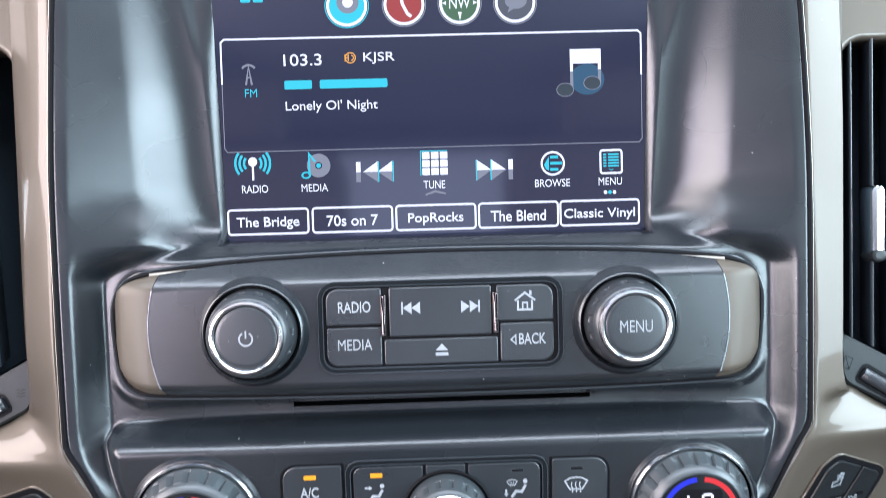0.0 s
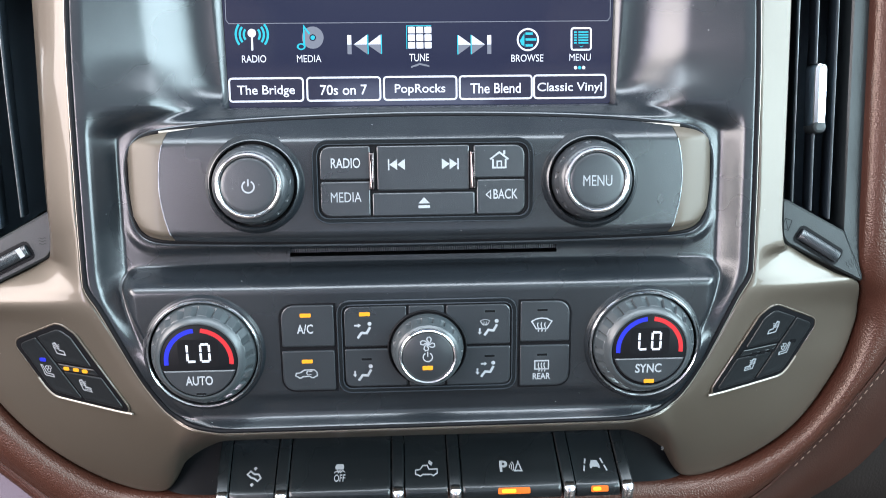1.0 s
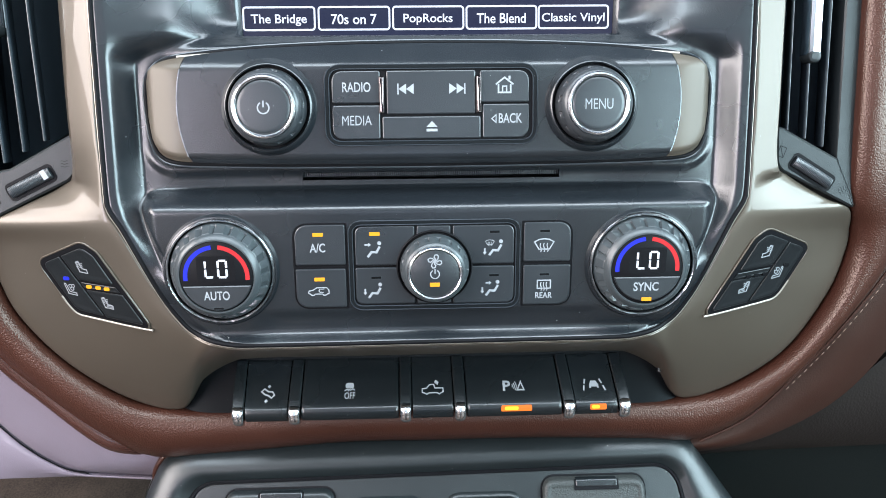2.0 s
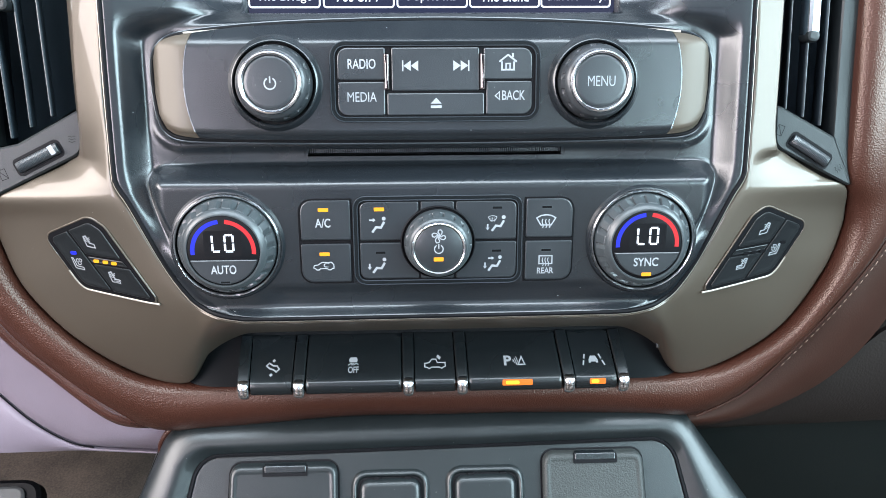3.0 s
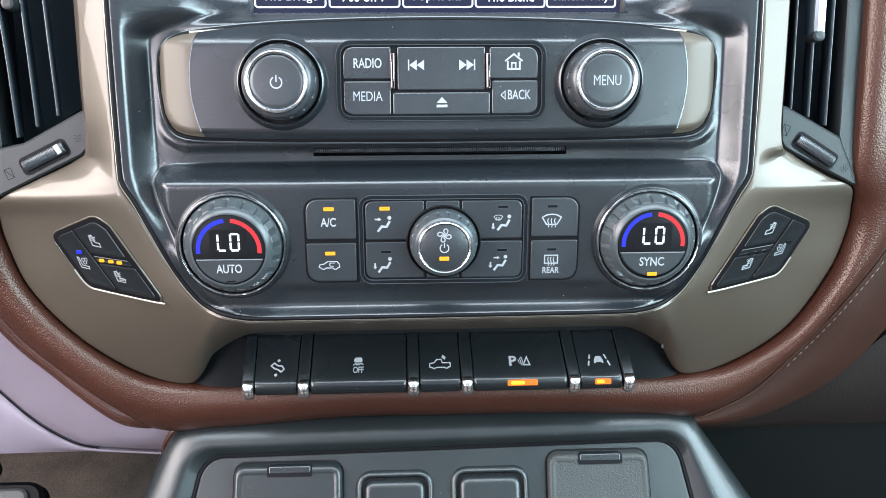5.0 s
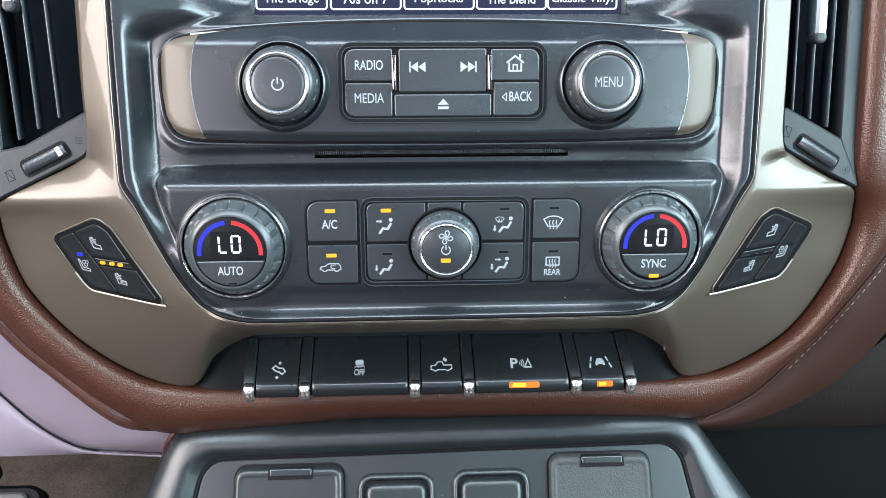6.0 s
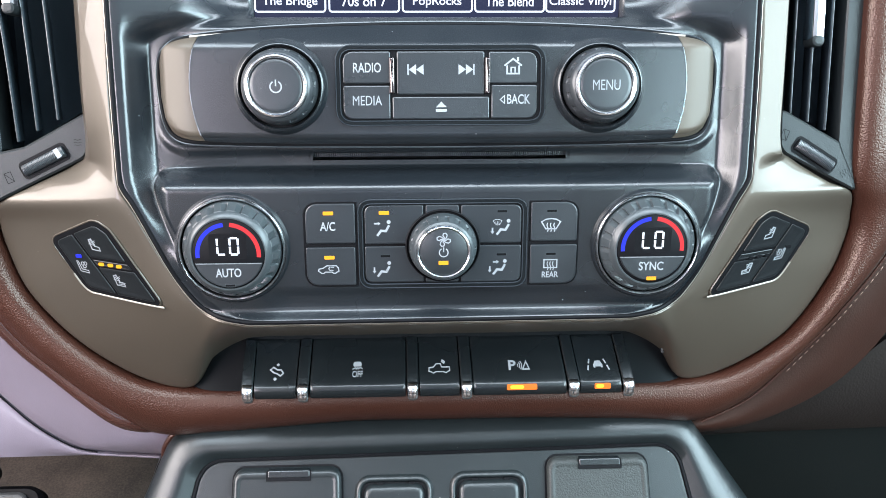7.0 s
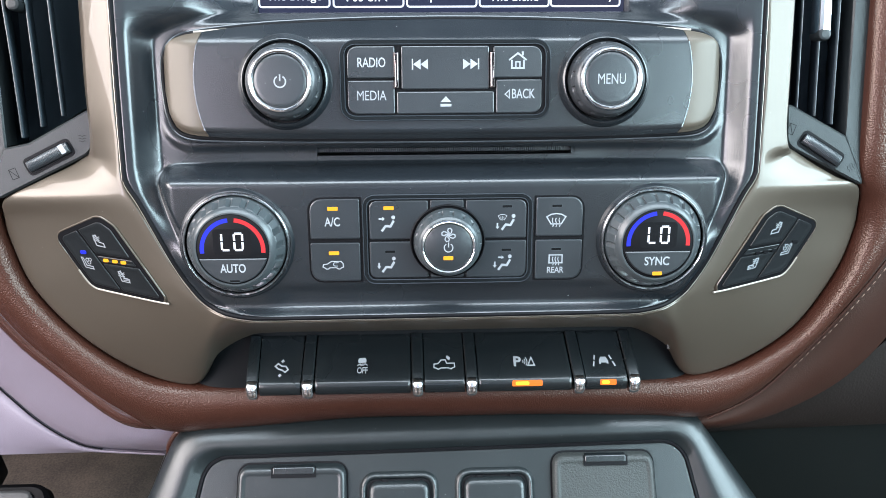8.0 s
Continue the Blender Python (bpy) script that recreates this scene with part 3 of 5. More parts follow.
KNEE_LOW = [(-400, -157.8, -95), (-330, -158.3, -94), (-262, -158.3, -92), (-236, -157.8, -91), (-214, -157.3, -90), (-198, -157.0, -89), (-160, -159.3, -88)]
knee = thing("knee_panel", (-240, -120, -90), "smooth brown knee panel under the leather roll, mauve from a painted sky sheen", "dashboard panel")
part("upper_knee_panel", loft(KNEE_IN, KNEE_MID, 10, lambda t: 3 * math.sin(math.pi * t) - 1.5 * sst(0.9, 1, t), 8, skirt=8), KNEE, knee)
part("lower_knee_panel", loft([(u - 0.5, v - 0.9, w - 0.5) for u, v, w in KNEE_MID], KNEE_LOW, 8, lambda t: 2 * math.sin(math.pi * t) - 1.5 * sst(0.1, 0, t), 8, skirt=8), KNEE, knee)
part("panel_joint", tube(curve([(u, v - 0.4, w - 0.1) for u, v, w in KNEE_MID[:6]], 8), 0.5, sides=6), GAP_BLACK, knee, "dark joint between the panels")
DASH_A = [(330, 30, -74), (300, -60, -72), (255, -90, -70), (215, -122, -68), (170, -139, -68), (120, -142, -68)]
DASH_B = [(390, -148, -92), (350, -148, -90), (300, -149.5, -90), (240, -150, -88), (180, -150.5, -86), (120, -153, -86)]
DASH_C = [(430, -260, -150), (380, -265, -150), (330, -270, -150), (270, -275, -150), (200, -280, -150), (120, -285, -150)]
low_dash = thing("lower_dash_panel", (220, -200, -120), "dark charcoal lower dashboard beside the console", "dashboard panel")
part("upper_skin", loft(DASH_A, DASH_B, 10, lambda t: 3 * math.sin(math.pi * t), 6, skirt=4), DARK_SKIN, low_dash, "dark brown-grey upper skin")
part("lower_skin", loft([(u, v - 1, w - 3) for u, v, w in DASH_B], DASH_C, 10, lambda t: 0, 6), DARK_PANEL, low_dash)

# ---- display ----
display = thing("touchscreen", (0, 130, -36), "lit infotainment touchscreen showing a radio page", "touchscreen")
part("glass", prism(rect(-89.5, 82, 89.5, 196, 1.5), [(0, -5), (0, -0.3), (0.3, 0.0)], on_glass), SCREEN_BLACK, display, "black display glass")

# ---- radio control panel ----
POD = [(0, 24.7), (30, 24.8), (60, 25.0), (85, 25.4), (100, 25.8), (108, 26.1), (113, 26.5), (117, 27.2), (120.3, 28.6), (122.8, 31), (124.4, 34.5), (125.6, 39), (126.3, 45), (126.8, 52), (126.8, 58), (126.2, 62.5), (124.8, 66.3), (122.2, 69.2), (118.5, 71), (113, 72.2), (105, 73.4), (90, 75), (73, 76.2), (55, 77), (35, 77.6), (15, 77.9)]
pod_outline = [(u, v) for u, v in curve(POD + [(0, 78.0)] + [(-u, v) for u, v in POD[:0:-1]], 4, closed=True)]


def pod_front(u, v):
    return -2.8 - 0.8 * (u / 125) ** 2 - 4.2 * sst(111.5, 131, abs(u))


def pod_fall(v):
    """The upper facet falls back behind a rounded crease."""
    x = max(0.0, v - 66.6)
    return 0.82 * (x * x / 5.0 if x < 2.5 else x - 1.25)


def build_pod(lo, hi, lift):
    """The panel's front between two values of u, as a curved sheet with turned-back edges."""
    bm = bmesh.new()
    us = [lo + (hi - lo) * i / max(8, int((hi - lo) / 2.2)) for i in range(max(8, int((hi - lo) / 2.2)) + 1)]
    right = [p for p in pod_outline]
    cols = []
    for u in us:
        lows = [a[1] + (b[1] - a[1]) * (u - a[0]) / (b[0] - a[0]) for a, b in zip(right, right[1:] + right[:1]) if abs(b[0] - a[0]) > 1e-9 and min(a[0], b[0]) - 1e-6 <= u <= max(a[0], b[0]) + 1e-6]
        v0, v1 = min(lows), max(lows)
        col = []
        for t in (0, 0.01, 0.03, 0.06, 0.1, 0.2, 0.35, 0.5, 0.65, 0.74, 0.77, 0.79, 0.81, 0.83, 0.85, 0.88, 0.92, 0.96, 0.985, 1.0):
            v = v0 + (v1 - v0) * t
            edge = min(t * (v1 - v0), 126.8 - abs(u))
            bow = 5.0 * ((v - 51) / 25) ** 2 * max(0.0, 1 - abs(abs(u) - 111.6) / (26 if abs(u) < 111.6 else 14.5))
            ub = u - math.copysign(bow, u)
            w = pod_front(ub, v) + lift - 3.0 * sst(3.0, 0, edge) - pod_fall(v)
            col.append(bm.verts.new((ub, v, w)))
        cols.append([bm.verts.new((u, v0, -26))] + col + [bm.verts.new((u, v1, -26))])
    for a, b in zip(cols, cols[1:]):
        for k in range(len(a) - 1):
            bm.faces.new((a[k], a[k + 1], b[k + 1], b[k]))
    for c in (cols[0], cols[-1]):
        bm.faces.new(c)
    return bm


radio = thing("radio_panel", (0, 50, -20), "charcoal radio control panel with champagne ends", "control panel")
part("panel_body", build_pod(-111.5, 111.5, 0), SOFT_BLACK, radio, sharp=50)
for s in (-1, 1):
    part("end_insert", build_pod(*sorted((s * 111.8, s * 126.4)), -0.2), WING, radio, "champagne metallic end insert", sharp=50)
# satin line added as the highlight where the body meets the insert
for s in (-1, 1):
    line_at = [(s * (111.65 - 5.0 * ((v - 51) / 25) ** 2), v, pod_front(111.65 - 5.0 * ((v - 51) / 25) ** 2, v) + 0.05 - pod_fall(v)) for v in [29 + 2 * i for i in range(20)]]
    part("insert_edge_highlight", tube(line_at, 0.3, sides=6), SATIN, radio, "satin line standing for the highlight on the panel's edge")


def rim_path(out):
    return [(u, v, pod_front(u, v) - 4.4 - 7.0 * sst(60, 78, v)) for u, v in inset(pod_outline, -out)]


top_edge = [(u, v, pod_front(u, v) - pod_fall(v) - 1.6) for u, v in [(-112 + 4 * k, 0) for k in range(57)] for v in [pod_top(u) - 0.9 + 0.35 * (u / 112) ** 4]]
part("top_strip", tube(top_edge, 0.75, sides=8), TAN_EDGE, radio, "thin champagne strip along the upper edge")
part("panel_gap", tube(rim_path(0.5), 0.9, closed=True), GAP_BLACK, radio)
part("panel_outline", tube(rim_path(1.6), 0.55, closed=True), GLOSS_EDGE, radio, "thin satin outline round the panel")
frame_out = rect(-46.9, 33.0, 46.9, 68.2, 6.5, 8)


def buttons(parent, rows_, surf, back, front, mat_, r=1.0):
    made = []
    for name, u0, v0, u1, v1, radii in rows_:
        b = part(name, key(inset(rect(u0, v0, u1, v1, radii or r), 0.15), back, front, 0.5, surf), mat_, parent, sharp=16)
        made.append(b)
    return made


def radio_face(u, v):
    return pod_front(u, v)


part("button_well", prism(inset(frame_out, 1.0), [(0, -8), (0, 0.15)], radio_face), GAP_BLACK, radio)
frame_part = part("button_frame", frame_ring(frame_out, 2.0, -4, 1.1, 0.5, radio_face), BEZEL_BLACK, radio)
for deep in (0.1, 1.9):
    part("frame_edge", tube([(u, v, radio_face(u, v) + 0.9) for u, v in inset(frame_out, deep)], 0.3, closed=True, sides=6), GLOSS_EDGE, frame_part)
RADIO_KEYS = [("radio_button", -43.9, 51.3, -22.4, 65.6, (1.0, 1.0, 1.0, 4.5)), ("media_button", -43.9, 35.6, -22.6, 50.7, (4.5, 1.0, 1.0, 1.0)), ("seek_button", -19.9, 46.4, 19.6, 65.6, None),
              ("eject_button", -22.0, 35.6, 21.8, 45.7, None), ("home_button", 21.2, 51.3, 43.3, 65.4, (1.0, 1.0, 4.5, 1.0)), ("back_button", 22.4, 35.7, 43.3, 50.8, (1.0, 4.5, 1.0, 1.0))]
radio_keys = dict(zip([k[0] for k in RADIO_KEYS], buttons(radio, RADIO_KEYS, radio_face, -4, 0.9, BUTTON_BLACK)))
for u in (-21.9, 20.9):
    part("chrome_bar", prism(rect(u - 1.25, 46.8, u + 1.25, 63.0, 0.5), [(0, -4), (0, 1.0), (0.25, 1.9), (0.7, 2.4), (1.0, 2.5)], radio_face), CHROME_CAB_TINT, radio, "narrow chrome bar between the buttons")


# ---- knobs ----
def knob_wave(count, depth):
    def wave(a, j):
        s = (a * count / (2 * math.pi)) % 1.0
        return -depth * (1 - s / 0.42) if s < 0.42 and j in (3, 4) else 0.0
    return wave


def knob_ticks(count, depth):
    """Short ramped notches round the shoulder of a grip."""
    def wave(a, j):
        s = (a * count / (2 * math.pi)) % 1.0
        return -depth * (1 - s / 0.4) if s < 0.4 and j in (3, 4) else 0.0
    return wave


def audio_knob(name, u, label):
    k = thing(name, (u, 50, -3), label, "knob", "knobs of the radio panel")
    w = pod_front(u, 50)
    part("collar", placed(lathe([(21.4, -0.6), (20.8, 0.2), (19.4, 3.6), (18.9, 4.3), (18.4, 4.5), (17.95, 4.0), (17.7, -1.0)]), u, 50, w), SOFT_BLACK, k)
    part("gap_ring", placed(lathe([(17.9, -0.3), (0, -0.3)]), u, 50, w + 1.4), GAP_BLACK, k)
    part("grip", placed(lathe([(16.6, 0), (16.8, 3.6), (16.25, 8.0), (16.2, 8.2), (15.55, 11.2), (15.5, 11.4), (15.0, 12.8), (14.1, 14.0), (12.9, 14.4)], 240, knob_wave(15, 0.9)), u, 50, w), KNOB_DARK, k, "ribbed grey grip")
    part("chrome_ring", placed(lathe([(13.7, 13.6), (13.6, 14.9), (13.1, 15.8), (12.4, 16.0), (11.7, 15.5), (11.4, 14.6), (11.3, 13.0)]), u, 50, w), CHROME, k, "polished chrome ring")
    return k, part("cap", placed(lathe([(11.4, 13), (11.3, 14.8), (10.9, 15.1), (9.5, 15.2), (0, 15.35)]), u, 50, w), BUTTON_BLACK, k)


volume_knob, volume_cap = audio_knob("volume_knob", -71.2, "round volume knob with chrome ring on the radio panel")
menu_knob, menu_cap = audio_knob("menu_knob", 71.2, "round menu knob with chrome ring on the radio panel")
TILT_C = math.degrees(math.atan(0.113))

climate = thing("climate_panel", (0, -21, -5), "row of black climate control buttons", "control panel")
C_LEFT = [("air_conditioning_button", -62.6, -20.7, -39.6, -1.8, (1.0, 1.0, 1.0, 5.5)), ("recirculation_button", -62.9, -40.8, -39.8, -22.2, (5.5, 1.0, 1.0, 1.0))]
C_RIGHT = [("windscreen_defrost_button", 40.9, -20.6, 62.8, -2.0, (1.0, 1.0, 5.5, 1.0)), ("rear_defrost_button", 40.9, -41.2, 63.0, -22.0, (1.0, 5.5, 1.0, 1.0))]
C_MID = [("face_air_button", -35.6, -21.2, -8.4, -2.8, (1.0, 1.0, 1.0, 3.5)), ("foot_air_button", -35.8, -39.6, -8.4, -22.0, (3.5, 1.0, 1.0, 1.0)),
         ("screen_foot_air_button", 8.6, -21.2, 36.8, -2.9, (1.0, 1.0, 3.5, 1.0)), ("face_foot_air_button", 8.6, -39.9, 37.0, -22.0, (1.0, 3.5, 1.0, 1.0)),
         ("upper_tab", -7.7, -9, 7.9, -2.8, None), ("lower_tab", -7.7, -39.8, 7.9, -33, None)]
for outline in (rect(-63.5, -41.4, -38.9, -1.2, (6, 0.5, 0.5, 6)), rect(40.2, -41.8, 63.6, -1.4, (0.5, 6, 6, 0.5))):
    part("button_well", prism(outline, [(0, -4), (0, 0.12)], climate_face), GAP_BLACK, climate)
mid_frame = rect(-38.4, -42.2, 39.4, -0.3, 5.5, 7)
part("button_well", prism(inset(mid_frame, 0.8), [(0, -4), (0, 0.2)], climate_face), GAP_BLACK, climate)
frame_part = part("button_frame", frame_ring(mid_frame, 2.0, -3, 1.0, 0.5, climate_face), BEZEL_BLACK, climate)
for deep in (0.1, 1.9):
    part("frame_edge", tube([(u, v, climate_face(u, v) + 0.8) for u, v in inset(mid_frame, deep)], 0.3, closed=True, sides=6), GLOSS_EDGE, frame_part)
climate_keys = {}
for rows_ in (C_LEFT, C_RIGHT, C_MID):
    for spec, b in zip(rows_, buttons(climate, rows_, climate_face, -3, 0.85, BUTTON_BLACK)):
        climate_keys[spec[0]] = b


def climate_knob(u):
    k = thing("temperature_knob", (u, -22.3, -4), "large ribbed temperature knob with lit display on the climate panel", "knob", "temperature knobs")
    w = climate_face(u, -22.3)
    put = lambda bm: placed(bm, u, -22.3, w, TILT_C)  # noqa: E731
    part("collar", put(lathe([(27.6, -7.5), (27.0, -1.8), (25.9, 0.7), (25.2, 1.8), (24.8, 1.9), (24.5, 1.6), (24.4, 0.0)])), SOFT_BLACK, k)
    part("chrome_ring", put(lathe([(24.6, 0.5), (24.4, 2.3), (23.9, 3.0), (23.3, 2.6), (23.0, 0.2)])), CHROME, k, "chrome ring round the knob")
    part("gap_ring", put(lathe([(23.2, 0.35), (0, 0.35)])), GAP_BLACK, k)
    part("grip", put(lathe([(22.5, 0), (22.5, 1.4), (22.0, 2.6), (21.9, 2.8), (19.5, 7.7), (19.15, 7.9), (18.6, 8.8), (17.6, 9.8), (16.9, 10.2), (16.3, 10.2), (16.1, 9.2)], 240, knob_ticks(20, 1.2))), KNOB_GREY, k, "ribbed grey grip", sharp=18)
    face = part("face", put(lathe([(16.2, 8.2), (16.2, 9.7), (15.8, 10.0), (0, 10.0)])), GAP_BLACK, k, "glossy black face")
    return k, put, face


temp_left = climate_knob(-96.0)
temp_right = climate_knob(95.6)
fan = thing("fan_knob", (0.4, -22.0, -4), "round fan knob with chrome ring among the climate buttons", "knob")
fan_put = lambda bm: placed(bm, 0.4, -22.0, climate_face(0, -22), TILT_C)  # noqa: E731
part("gap_ring", fan_put(lathe([(17.4, 0.3), (17.2, 1.5), (16.8, 1.7), (16.4, 1.2), (16.2, 0.9), (0, 0.9)])), GAP_BLACK, fan)
part("grip", fan_put(lathe([(15.5, 0.8), (15.7, 2), (15.2, 5.4), (15.15, 5.6), (14.2, 9.2), (14.1, 9.4), (13.5, 10.9), (12.6, 11.7), (11.9, 11.7)], 240, knob_ticks(18, 0.8))), KNOB_GREY, fan, "ribbed grey grip", sharp=18)
part("chrome_ring", fan_put(lathe([(12.4, 11.3), (12.2, 12.2), (11.6, 12.7), (11.1, 12.5), (10.8, 11.7), (10.8, 10.9)])), CHROME, fan, "polished chrome ring")
fan_cap = part("cap", fan_put(lathe([(10.9, 11.0), (10.8, 12.0), (10.4, 12.2), (0, 12.4)])), BUTTON_BLACK, fan)


# ---- air vents ----
def vent(s):
    name = "air_vent"
    ob = thing(name, (s * 180, 60, -40), "tall black dashboard air vent with upright vanes", "air vent", "air vents beside the stack")
    m = lambda pts: [(s * u, v) for u, v in (pts if s > 0 else pts[::-1])]  # noqa: E731
    cavity = bmesh.new()
    far = 203 if s > 0 else 212
    inner = 163.2 if s > 0 else 166.2
    outline = m([(inner, 40.5), (194, 24), (far, 22), (far, 150), (far - 3, 157), (194, 166), (171, 166), (inner, 166), (inner, 152)])
    f = [cavity.verts.new((u, v, -23)) for u, v in outline]
    b = [cavity.verts.new((u, v, -60)) for u, v in outline]
    n = len(outline)
    for i in range(n):
        cavity.faces.new((f[i], f[(i + 1) % n], b[(i + 1) % n], b[i]))
    cavity.faces.new(b)
    part("cavity", cavity, VENT_BLACK, ob)
    for u, low, slant in ((169.3, 37, 0.0), (178.1, 33, 0.0), (187.1, 29, 0.3)) if s > 0 else ((180.3, 36, 2.4), (190.4, 31, 2.6), (200.9, 26, 4.0)):
        vane = bmesh.new()
        for vv, lean in ((low + 0.5, -slant), (60, -slant * 0.55), (90, 0.0), (163, slant * 0.9)):
            for du, w in ((-0.5, -22.4), (0.0, -21.8), (0.5, -22.4), (9.0, -46), (8.0, -46)):
                vane.verts.new((s * (u + du + lean), vv, w))
        vane.verts.ensure_lookup_table()
        for k in range(3):
            for j in range(5):
                a = vane.verts
                vane.faces.new((a[k * 5 + j], a[k * 5 + (j + 1) % 5], a[k * 5 + 5 + (j + 1) % 5], a[k * 5 + 5 + j]))
        vane.faces.new(vane.verts[:5])
        vane.faces.new(vane.verts[-5:])
        blade_ = part("vane", vane, VENT_BLACK, ob)
        # lighter tube stands for the light along the vane's front edge
        part("vane_edge", tube([(s * (u + x), y, -21.7) for y, x in ((low + 0.5, -slant), (60, -slant * 0.55), (90, 0.0), (163, slant * 0.9))], 0.5), VANE_LIT_EDGE, blade_, "thin vane edge, lightened to show the light on it")
    side = m([(194.2, 24), (204.5, 0.8), (205.5, 60), (205.5, 192), (194.5, 192), (194.5, 100)] if s > 0 else [(205.5, 21.5), (212, -1), (223, 2), (223, 192), (207, 192), (207, 100)])
    crown = 158.6 if s > 0 else 163.5
    inner_edge = 162.0 if s > 0 else 163.4
    bend = [(inner_edge + 12 + 9 * math.cos(radians(a)), crown - 9 + 9 * math.sin(radians(a))) for a in range(180, 89, -15)]
    cap = m([(inner_edge, 196), (inner_edge, crown - 9), *bend, (226, crown), (226, 196)])
    part("upper_trim", prism(cap, [(0, -40), (0, -22.4), (0.4, -21.4), (1.2, -20.7), (2.2, -20.4)]), TAN, ob, "champagne trim over the vent")
    part("side_bezel", prism(side, [(0, -34), (0, -23.6), (0.8, -22.8)]), VENT_GREY, ob, "grey vent side bezel")
    low = m(rounded([(163.8, 40.2), (164.6, 19.6), (204.2, -0.6), (202.6, 5), (194, 23.8)] if s > 0 else [(163.8, 40.2), (164.6, 19.6), (210.5, -2.4), (213, 4), (206, 21.5), (194, 24)], (2, 7, 4.5, 3, 2) if s > 0 else (2, 7, 2, 2, 2, 2)))
    bez = part("lower_bezel", prism(low, [(0, -34), (0, -21.0), (0.9, -20.2)]), VENT_GREY, ob, "grey bezel under the vanes")
    ang = -32.0 if s > 0 else 26.0
    well = placed(prism(rect(-14.6, -4.6, 14.6, 4.6, 2.6), [(0, -1), (0, 0.25)]), 0, 0, 0)
    m4 = Matrix.Translation((181.6 if s > 0 else -184.9, 17.4, -20.2)) @ Matrix.Rotation(radians(ang), 4, "Z")
    small = m4 @ Matrix.Diagonal((0.83, 0.95, 0.9, 1))
    well.transform(small)
    part("wheel_well", well, GAP_BLACK, bez)
    wheel = bmesh.new()
    rows_ = []
    for i in range(57):
        x = -12.8 + 25.6 * i / 56
        rows_.append([wheel.verts.new((x, 3.0 * math.sin(a) * 0.95, 1.2 + 2.0 * math.cos(a) - 0.9 * (x / 12.8) ** 4 + (0.16 if i % 2 else 0))) for a in [radians(q) for q in (-100, -70, -45, -20, 0, 20, 45, 70, 100)]])
    for a, b in zip(rows_, rows_[1:]):
        for k in range(8):
            wheel.faces.new((a[k], a[k + 1], b[k + 1], b[k]))
    wheel.faces.new(rows_[0])
    wheel.faces.new(rows_[-1])
    wheel.transform(small)
    part("thumbwheel", wheel, BUTTON_BLACK, bez, "ribbed grey thumbwheel", sharp=25)
    tab_ = bmesh.new()
    mid, foot = (178.8, 69.0) if s > 0 else (194.5, 84.0)
    key(rect(s * mid - 3.2, foot, s * mid + 3.2, foot + 31, 3.1, 8), -26, -17.5, 2.2, bm=tab_)
    slider = part("slide_tab", tab_, CHROME, ob, "chrome slider tab on a vane")
    part("tab_foot", key(rect(s * mid - 3.3, foot - 0.6, s * mid + 3.3, foot + 5.4, 2.8, 6), -26, -17.2, 1.6), VENT_GREY, slider, "dark grey foot of the slider tab")
    return ob, bez, m4


vent_right = vent(1)
vent_left = vent(-1)


# ---- heated-seat switch groups ----
def trim_height(u, v):
    """Height of the trim's face near the seat switches."""
    hit = trim_tree.ray_cast(Vector((u, v, 60)), Vector((0, 0, -1)))[0]
    return hit.z if hit is not None else -18.0


def seat_plane(u, v):
    """Flat seat of the switch groups, just proud of the trim."""
    s = 1 if u > 0 else -1
    w0, w1, w2 = trim_height(s * 139, -47), trim_height(s * 180, -24), trim_height(s * 158, -14.5)
    x1, y1, x2, y2 = 41.0, 23.0, 19.0, 32.5
    det = x1 * y2 - x2 * y1
    gu = ((w1 - w0) * y2 - (w2 - w0) * y1) / det
    gv = (x1 * (w2 - w0) - x2 * (w1 - w0)) / det
    return w0 + gu * (abs(u) - 139) + gv * (v + 47) + SEAT_RISE[s]


SEAT_RISE = {1: 0.0, -1: 0.0}
for side in (1, -1):
    SEAT_RISE[side] = max(trim_height(side * u, v) - seat_plane(side * u, v) for u in range(140, 181, 5) for v in range(-44, -14, 4)
                          if abs(u - 160 - (v + 30) * 0.75) < 15) + 0.05


